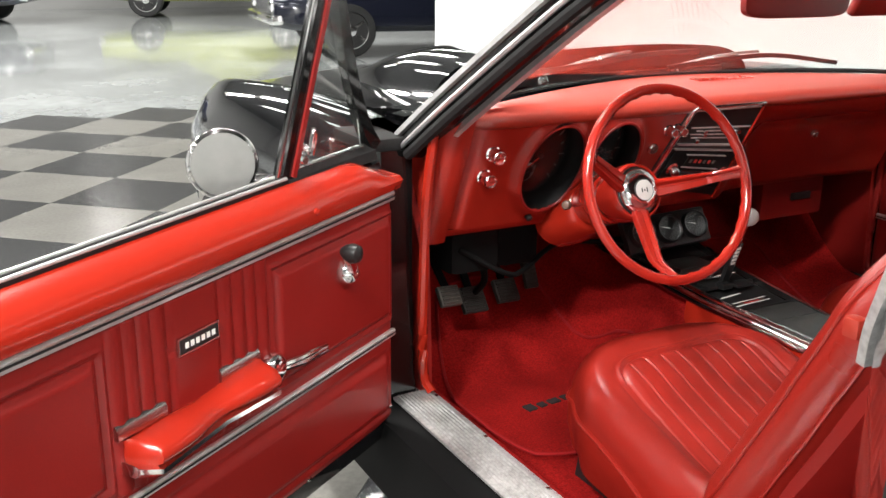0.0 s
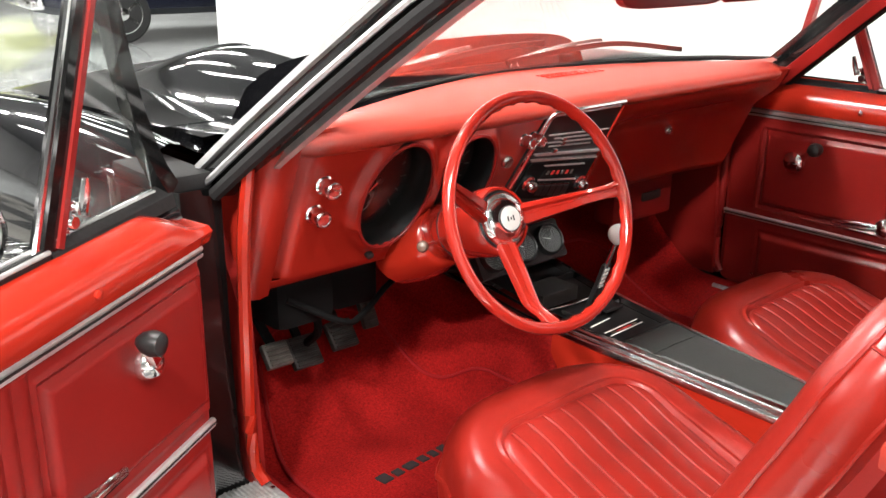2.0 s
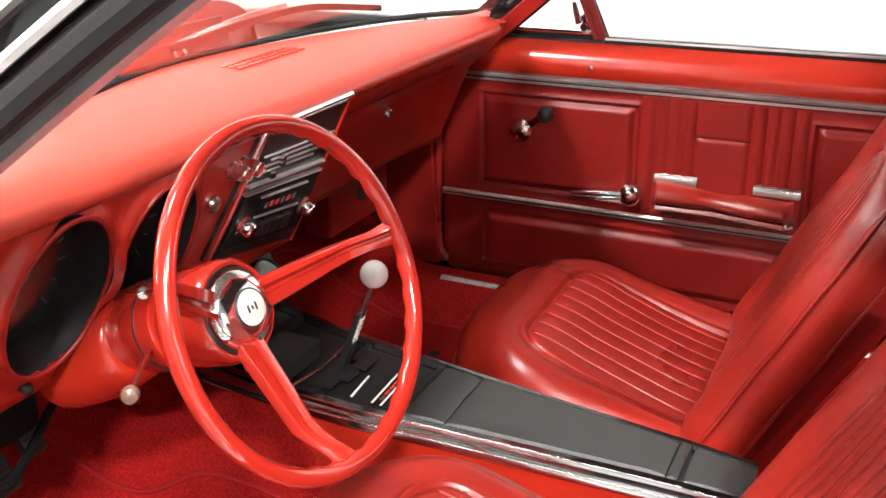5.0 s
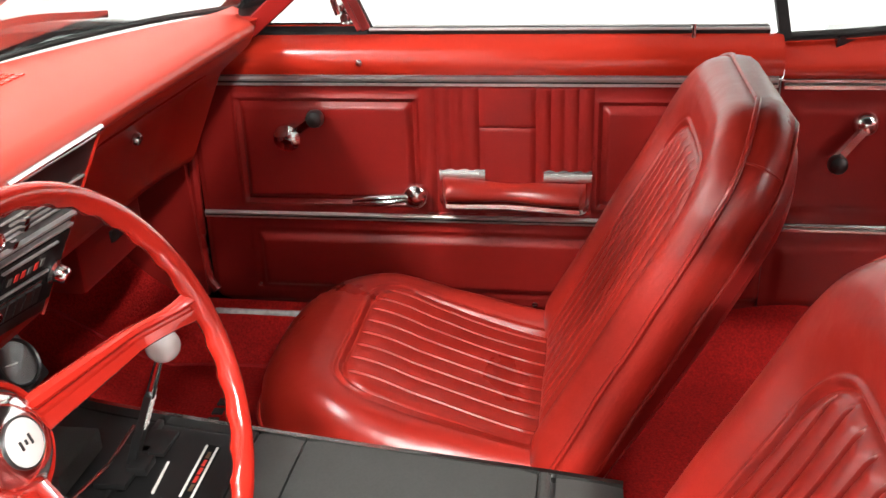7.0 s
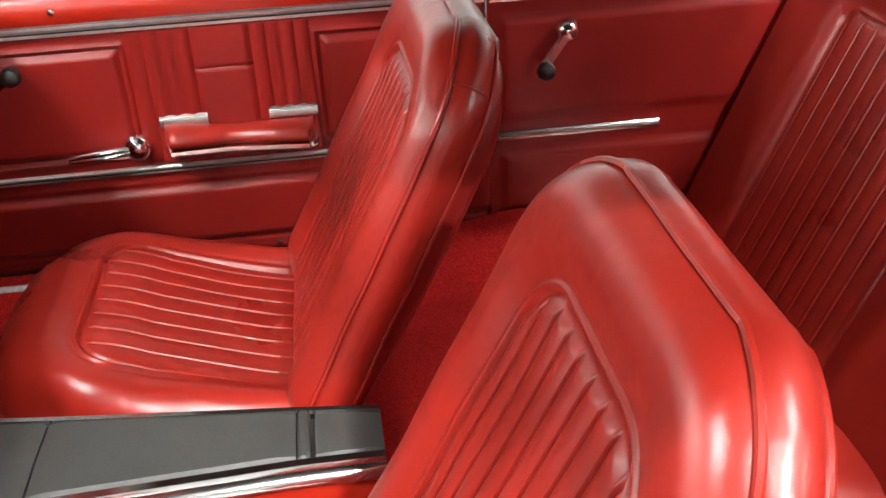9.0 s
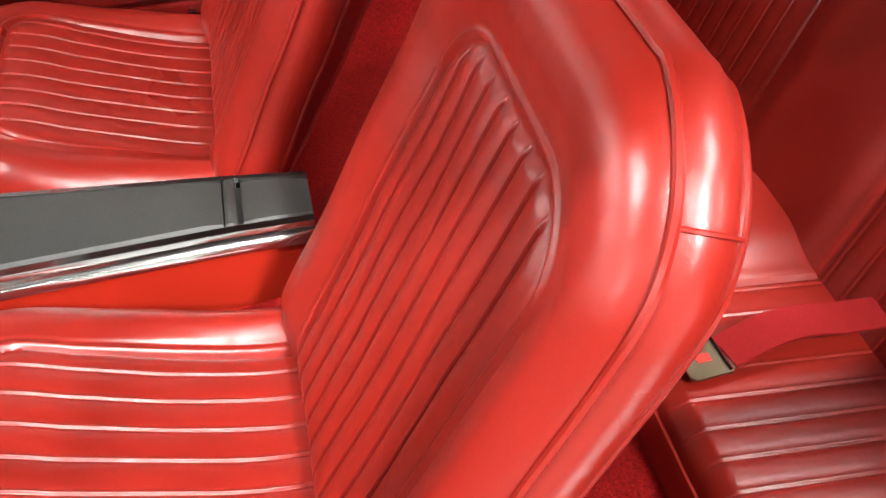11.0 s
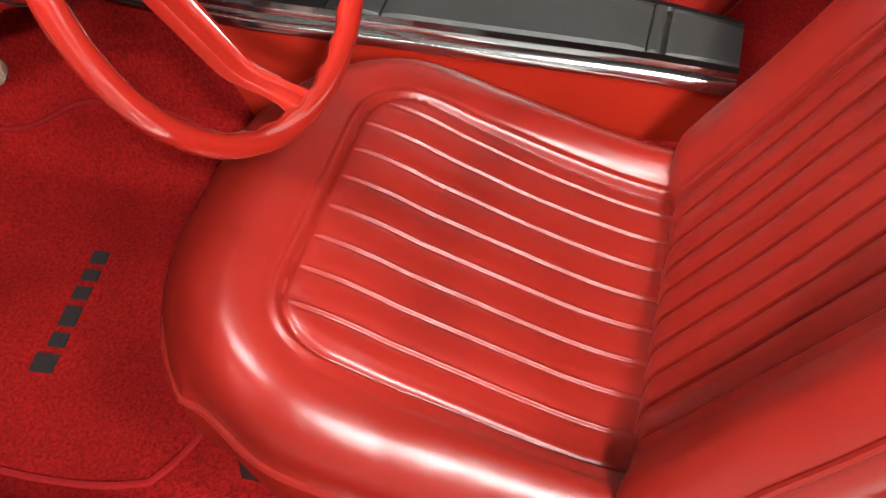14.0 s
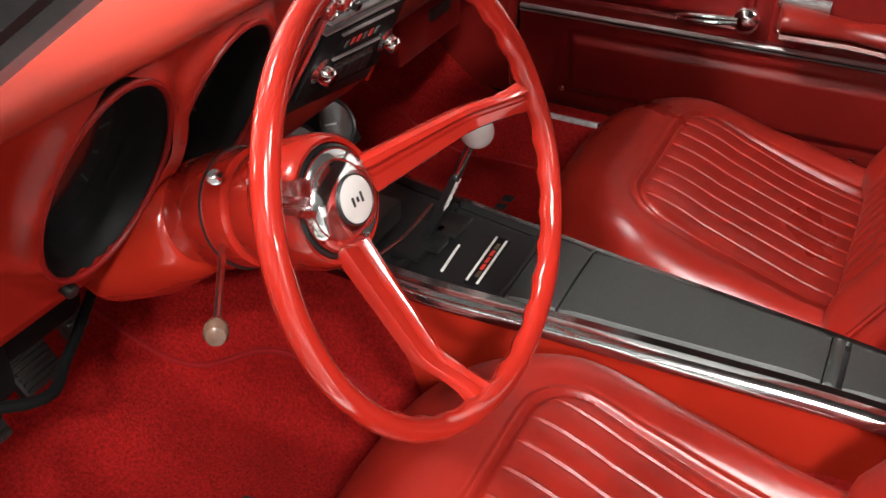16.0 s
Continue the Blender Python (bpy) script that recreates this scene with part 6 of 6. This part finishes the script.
part("shift_gate", bm, black_plastic, console, "black shift gate pieces")
bm = bmesh.new()
box(bm, (-0.115, 0.165, 0.555), (-0.015, 0.235, 0.585), 0.004)
part("tray_lid", bm, black_vinyl, console, "grey-black raised tray lid")
bm = bmesh.new()
tube(bm, [(-0.13, 0.15, 0.563), (-0.06, 0.135, 0.565), (0.02, 0.14, 0.565)], 0.0025, 6)
part("plate_line", bm, brushed, console)

# shifter
shifter = thing("gear_lever", (-0.036, 0.115, 0.555), "chrome gear lever with a round white knob", "gear lever")
g0, g1 = V3(-0.034, 0.118, 0.553), V3(-0.0495, 0.0466, 0.7253)
bm = bmesh.new()
sweep(bm, [g0, g0.lerp(g1, 0.35)], [(-0.010, -0.005), (0.010, -0.005), (0.010, 0.005), (-0.010, 0.005)], up=V3(0, 1, 0))
part("lower_arm", bm, black_plastic, shifter, "flat black lower lever")
bm = bmesh.new()
sweep(bm, [g0.lerp(g1, 0.28), g0.lerp(g1, 0.62)], [(-0.0105, -0.004), (0.0105, -0.004), (0.0105, 0.004), (-0.0105, 0.004)], up=V3(0, 1, 0))
sleeve = part("sleeve", bm, black_plastic, shifter, "black lever sleeve with pale marks")
for k in range(5):
    q = 0.34 + k * 0.055
    bm = bmesh.new()
    c = g0.lerp(g1, q)
    box(bm, (-0.006, -0.0058, -0.003), (0.006, -0.0042, 0.003), 0, m=axis_frame(c, g1 - g0, V3(1, 0, 0)))
    part("mark", bm, white_paint, sleeve)
bm = bmesh.new()
tube(bm, [g0.lerp(g1, 0.55), g0.lerp(g1, 0.92)], [0.0058, 0.0048], 12)
part("rod", bm, chrome, shifter)
bm = bmesh.new()
lathe(bm, [(0.007, -0.020), (0.009, -0.0175)] + [(0.0195 * math.cos(radians(a)), 0.0195 * math.sin(radians(a))) for a in range(-60, 91, 10)], axis_frame(g1, g1 - g0), 28)
part("knob", bm, ivory, shifter, "round white shift knob")

# three small gauges under the dashboard
pod = thing("gauge_pod", (-0.038, 0.31, 0.63), "three small round gauges in a black panel", "gauges")
gn = V3(-0.10, -0.86, 0.50).normalized()
gm = axis_frame(V3(-0.038, 0.300, 0.634), gn, V3(1, 0.02, 0))
bm = bmesh.new()
box(bm, (-0.115, -0.042, -0.030), (0.115, 0.042, -0.006), 0.006, m=gm)
part("bracket", bm, black_plastic, pod, "black gauge panel")
for gx in (-0.073, 0.0, 0.073):
    mm = gm @ Matrix.Translation((gx, 0, 0))
    bm = bmesh.new()
    lathe(bm, [(0.034, -0.02), (0.034, 0.006), (0.0315, 0.010), (0.029, 0.008), (0.029, 0.003)], mm, 36)
    g = part("gauge_ring", bm, black_plastic, pod, "black gauge ring")
    bm = bmesh.new()
    lathe(bm, [(0.030, 0.0005), (0.030, 0.0015)], mm, 36)
    part("gauge_dial", bm, dial_black, g, "black gauge dial with white marks")
    bm = bmesh.new()
    for k in range(9):
        t = radians(200 - k * 27)
        tube(bm, [mm @ V3(0.019 * math.cos(t), 0.019 * math.sin(t), 0.0018), mm @ V3(0.026 * math.cos(t), 0.026 * math.sin(t), 0.0018)], 0.0010, 4)
    part("gauge_marks", bm, white_paint, g)
    bm = bmesh.new()
    tube(bm, [mm @ V3(0, 0, 0.003), mm @ V3(-0.017, 0.006, 0.003)], [0.0014, 0.0006], 5)
    part("needle", bm, white_paint, g)
    bm = bmesh.new()
    lathe(bm, [(0.0292, 0.004), (0.0292, 0.0065), (0.015, 0.0085), (0.001, 0.0090)], mm, 36)
    part("gauge_glass", bm, dial_glass, g).visible_shadow = False

# ---- pedals ----


def pedal(name, c, w, h, tilt, lab, mat, arm_to, ribs=7):
    ob = thing(name, c, lab, "pedal", "pedals in the footwell")
    m = Matrix.Translation(c) @ Matrix.Rotation(radians(tilt), 4, "X") @ Matrix.Rotation(radians(4), 4, "Z")
    bm = bmesh.new()
    box(bm, (-w / 2, -0.006, -h / 2), (w / 2, 0.008, h / 2), 0.004, m=m)
    pad = part("pad", bm, mat, ob)
    for k in range(ribs):
        z = lerp(-h / 2 + 0.006, h / 2 - 0.006, k / (ribs - 1))
        bm = bmesh.new()
        box(bm, (-w / 2 + 0.005, -0.0095, z - 0.0022), (w / 2 - 0.005, -0.005, z + 0.0022), 0.001, 1, m=m)
        part("rib", bm, mat, pad)
    bm = bmesh.new()
    p = Vector(c) + V3(0, 0.012, 0.01)
    sweep(bm, curve3([p, p.lerp(Vector(arm_to), 0.4) + V3(0, 0.03, 0), Vector(arm_to)], 8), [(-0.008, -0.004), (0.008, -0.004), (0.008, 0.004), (-0.008, 0.004)])
    part("arm", bm, shade_black, ob, "black pedal arm")


pedal("brake_pedal", (-0.392, 0.445, 0.492), 0.062, 0.058, -38, "black ribbed rubber brake pedal", pedal_rubber, (-0.40, 0.52, 0.72))
pedal("clutch_pedal", (-0.497, 0.418, 0.495), 0.064, 0.062, -38, "worn black ribbed rubber clutch pedal", pedal_rubber, (-0.50, 0.50, 0.72))
pedal("parking_brake_pedal", (-0.597, 0.348, 0.542), 0.052, 0.046, -38, "worn grey ribbed parking brake pedal", pedal_metal, (-0.62, 0.42, 0.72), 5)
pedal("accelerator_pedal", (-0.318, 0.475, 0.555), 0.036, 0.150, -24, "long black ribbed rubber accelerator pedal", pedal_rubber, (-0.27, 0.58, 0.66), 14)

# ---- floor mats ----


def floor_mat(x0, x1, y0, y1, label, turn):
    ob = thing("floor_mat", ((x0 + x1) / 2, (y0 + y1) / 2, 0.31), label, "floor mat", "mats in the footwells")
    bm = bmesh.new()

    def f(u, v):
        cx, cy = 2 * u - 1, 2 * v - 1
        k = 0.22
        px, py = cx * math.sqrt(1 - k * cy ** 4), cy * math.sqrt(1 - k * cx ** 4)
        y = lerp(y0, y1, (py + 1) / 2)
        x = lerp(x0, x1, (px + 1) / 2)
        x = lerp(x, (x0 + x1) / 2, 0.28 * smooth_step(0.25, 0.6, y))
        return V3(x, y, floor_z(x, y) + 0.012 + 0.0015 * noise.noise(V3(x * 30, y * 30, 1)))

    vs = sheet(bm, 44, 44, f)
    skirt(bm, rim_of(vs), lambda p: p + V3(0, 0, -0.010))
    part("mat_surface", bm, carpet, ob, "red carpet surface")
    bm = bmesh.new()
    tube(bm, [f(*uv) for uv in [(k / 20, 0) for k in range(20)] + [(1, k / 20) for k in range(20)] + [(1 - k / 20, 1) for k in range(20)] + [(0, 1 - k / 20) for k in range(20)]], 0.004, 6, closed=True)
    part("edge_binding", bm, webbing, ob, "bound red edge")
    return ob


driver_mat = floor_mat(-0.605, -0.170, -0.01, 0.56, "red carpet floor mat with a black embroidered word", 0)
pass_mat = floor_mat(0.145, 0.580, -0.01, 0.56, "red carpet floor mat in the passenger footwell", 0)


def embroidery(parent, p0, p1, h):
    a, b = Vector(p0), Vector(p1)
    d = (b - a).normalized()
    n = V3(-d.y, d.x, 0)
    L = (b - a).length
    widths = [1.25, 0.95, 1.45, 0.95, 0.8, 0.95]
    tot = sum(widths) + 0.6 * 5
    s = 0.0
    for i, w in enumerate(widths):
        ww = w / tot * L
        hh = h * (1.35 if i == 0 else 1.0)
        bm = bmesh.new()
        vs = sheet(bm, 6, 6, lambda u, v: V3(*(a + d * (s + ww * u) + n * hh * v).xy, floor_z(*(a + d * (s + ww * u) + n * hh * v).xy) + 0.0155))
        skirt(bm, rim_of(vs), lambda p: p + V3(0, 0, -0.004))
        part("embroidered_bar", bm, ink, parent)
        s += ww + 0.6 / tot * L


embroidery(driver_mat, (-0.490, 0.182, 0), (-0.322, 0.200, 0), 0.019)
embroidery(pass_mat, (0.27, 0.20, 0), (0.46, 0.20, 0), 0.019)

# ---- mirror and visors ----
inner = thing("rear_view_mirror", (-0.155, -0.10, 1.17), "red-backed rear view mirror over the dashboard", "mirror")
bm = bmesh.new()
rings = []
for y, k in ((-0.114, 0.92), (-0.112, 1.0), (-0.098, 1.0), (-0.085, 0.7)):
    rings.append([V3(-0.150 + 0.128 * k * math.copysign(abs(math.cos(t)) ** 0.35, math.cos(t)), y, 1.172 + 0.030 * k * math.copysign(abs(math.sin(t)) ** 0.5, math.sin(t))) for t in [2 * math.pi * j / 40 for j in range(40)]])
loft(bm, rings)
# the shade on the underside is put into this darker red
part("case", bm, panel_vinyl, inner, "red mirror case, coloured dark as its unlit underside")
bm = bmesh.new()
tube(bm, [(-0.150, -0.09, 1.18), (-0.06, -0.14, 1.25), (-0.02, -0.17, 1.285)], 0.007, 8)
part("stem", bm, chrome, inner)
for xa, xb in ((0.015, 0.40), (-0.50, -0.14)):
    vis = thing("sun_visor", ((xa + xb) / 2, -0.10, 1.2), "red padded sun visor folded under the roof", "sun visor", "sun visors")
    bm = bmesh.new()
    box(bm, (xa, -0.010, -0.075), (xb, 0.010, 0.075), 0.009, 3, m=Matrix.Translation((0, -0.115, 1.208) if xa > 0 else (0, -0.25, 1.255)) @ Matrix.Rotation(radians(28 if xa > 0 else -80), 4, "X"))
    part("pad", bm, vinyl, vis)
    bm = bmesh.new()
    tube(bm, [(xa, -0.155, 1.272), (xb, -0.155, 1.272)], 0.004, 6)
    part("rod", bm, chrome, vis)
# lap belt end beside the passenger seat
pb = thing("belt_buckle", (0.585, -0.40, 0.46), "chrome lap belt buckle beside the passenger seat", "buckle")
bm = bmesh.new()
box(bm, (0.575, -0.425, 0.470), (0.61, -0.375, 0.492), 0.004, m=None)
part("case", bm, chrome, pb)
bm = bmesh.new()
sweep(bm, [(0.592, -0.40, 0.480), (0.62, -0.44, 0.45), (0.65, -0.47, 0.40)], [(-0.02, -0.0015), (0.02, -0.0015), (0.02, 0.0015), (-0.02, 0.0015)])
part("webbing", bm, webbing, pb)

# ---- other cars in the showroom ----
def far_car(name, at, turn, paint, label, length=4.6):
    ob = thing(name, (at[0], at[1], 0.0), label, "car", "other parked cars", turn=turn)
    m = pose(at[0], at[1], 0.0, 0, 0, turn)
    bm = bmesh.new()
    rings = []
    for t in [k / 24 for k in range(25)]:
        y = (t - 0.5) * length
        end = 1 - abs(2 * t - 1) ** 8
        w = 0.90 * (0.86 + 0.14 * end)
        zt = 0.88 - 0.10 * smooth_step(0.75, 1.0, t) - 0.05 * smooth_step(0.2, 0.0, t)
        zb = 0.30 + 0.08 * (1 - end)
        rings.append([m @ V3(a, y, b) for a, b in ((-w * 0.86, zb), (-w, zb + 0.08), (-w * 1.01, 0.62), (-w * 0.97, zt - 0.06), (-w * 0.86, zt), (0, zt + 0.03), (w * 0.86, zt), (w * 0.97, zt - 0.06), (w * 1.01, 0.62), (w, zb + 0.08), (w * 0.86, zb))])
    loft(bm, rings)
    part("body", bm, paint, ob)
    bm = bmesh.new()
    rings = []
    for z, y0, y1, w in ((0.86, -1.25, 0.75, 0.80), (1.05, -0.95, 0.45, 0.70), (1.25, -0.65, 0.05, 0.62), (1.34, -0.5, -0.1, 0.50)):
        rings.append([m @ V3(a * w, y, z) for a, y in ((-1, y0), (1, y0), (1, y1), (-1, y1))])
    loft(bm, rings)
    part("cabin", bm, paint, ob)
    bm = bmesh.new()
    box(bm, (-0.86, length / 2 - 0.10, 0.40), (0.86, length / 2 + 0.05, 0.52), 0.03, m=m)
    part("front_bumper", bm, chrome, ob, "chrome bumper")
    bm = bmesh.new()
    box(bm, (-0.86, -length / 2 - 0.05, 0.40), (0.86, -length / 2 + 0.10, 0.52), 0.03, m=m)
    part("rear_bumper", bm, chrome, ob, "chrome bumper")
    for s in (-1, 1):
        for y in (length * 0.30, -length * 0.29):
            c = axis_frame(m @ V3(s * 0.72, y, 0.33), m.to_3x3() @ V3(s, 0, 0), V3(0, 0, 1))
            bm = bmesh.new()
            lathe(bm, [(0.20, -0.02), (0.31, 0.0), (0.335, 0.04), (0.335, 0.15), (0.31, 0.195), (0.23, 0.20)], c, 32)
            wh = part("wheel", bm, tyre_black, ob, "black tyre")
            bm = bmesh.new()
            lathe(bm, [(0.225, 0.12), (0.228, 0.20), (0.215, 0.205), (0.20, 0.18), (0.10, 0.175), (0.07, 0.20), (0.02, 0.205)], c, 32)
            part("rim", bm, chrome, wh, "bright wheel rim")
            for k in range(5):
                bm = bmesh.new()
                box(bm, (-0.028, 0.05, 0.178), (0.028, 0.21, 0.20), 0.008, m=c @ Matrix.Rotation(k * 2 * math.pi / 5, 4, "Z"))
                part("rim_spoke", bm, brushed, wh)
    for s in (-1, 1):
        bm = bmesh.new()
        lathe(bm, [(0.09, -0.03), (0.095, 0.01), (0.08, 0.03), (0.02, 0.045)], axis_frame(m @ V3(s * 0.62, length / 2 - 0.01, 0.64), m.to_3x3() @ V3(0, 1, 0), V3(0, 0, 1)), 20)
        part("headlight", bm, chrome, ob, "round headlight")
    return ob


far_car("parked_car", (4.75, 10.6), 82, car_navy, "dark navy parked car with a chrome bumper")
far_car("parked_car", (4.2, 19.0), 72, car_lime, "pale green parked car on chrome wheels")
far_car("parked_car", (-1.6, 18.6), 70, car_navy, "dark parked car on chrome wheels")

# ---- checkered tiles round the car ----
TILE = 0.605
TE1 = V3(math.cos(radians(48)), math.sin(radians(48)), 0)
TE2 = V3(-TE1.y, TE1.x, 0)
TORG = V3(-1.019, 3.834, 0)
pave = thing("tile_floor", (-2, 2.5, 0.0), "dark and pale grey checkered vinyl tiles on the showroom floor", "floor", kind="structure")


def tile_mesh(name, mat):
    bm = bmesh.new()
    box(bm, (-TILE / 2 + 0.0012, -TILE / 2 + 0.0012, -0.005), (TILE / 2 - 0.0012, TILE / 2 - 0.0012, 0.0), 0.0012, 1)
    return finish(name, bm, mat)


tile_a, tile_b = tile_mesh("tile", tile_grey), tile_mesh("tile", tile_dark)
turn = math.atan2(TE1.y, TE1.x)
count = 0
for i in range(-16, 12):
    for j in range(-14, 16):
        p = TORG + TE1 * TILE * (i + 0.5) + TE2 * TILE * (j + 0.5)
        if p.y > 6.6 or p.y < -1.6 or p.x < -4.6 or p.x > 1.9 or count >= 300:
            continue
        ob = new("tile", tile_a if (i + j) % 2 == 0 else tile_b)
        ob.parent = pave
        ob.matrix_parent_inverse = WORLD[pave].inverted()
        ob.matrix_basis = Matrix.Translation(p) @ Matrix.Rotation(turn, 4, "Z")
        count += 1
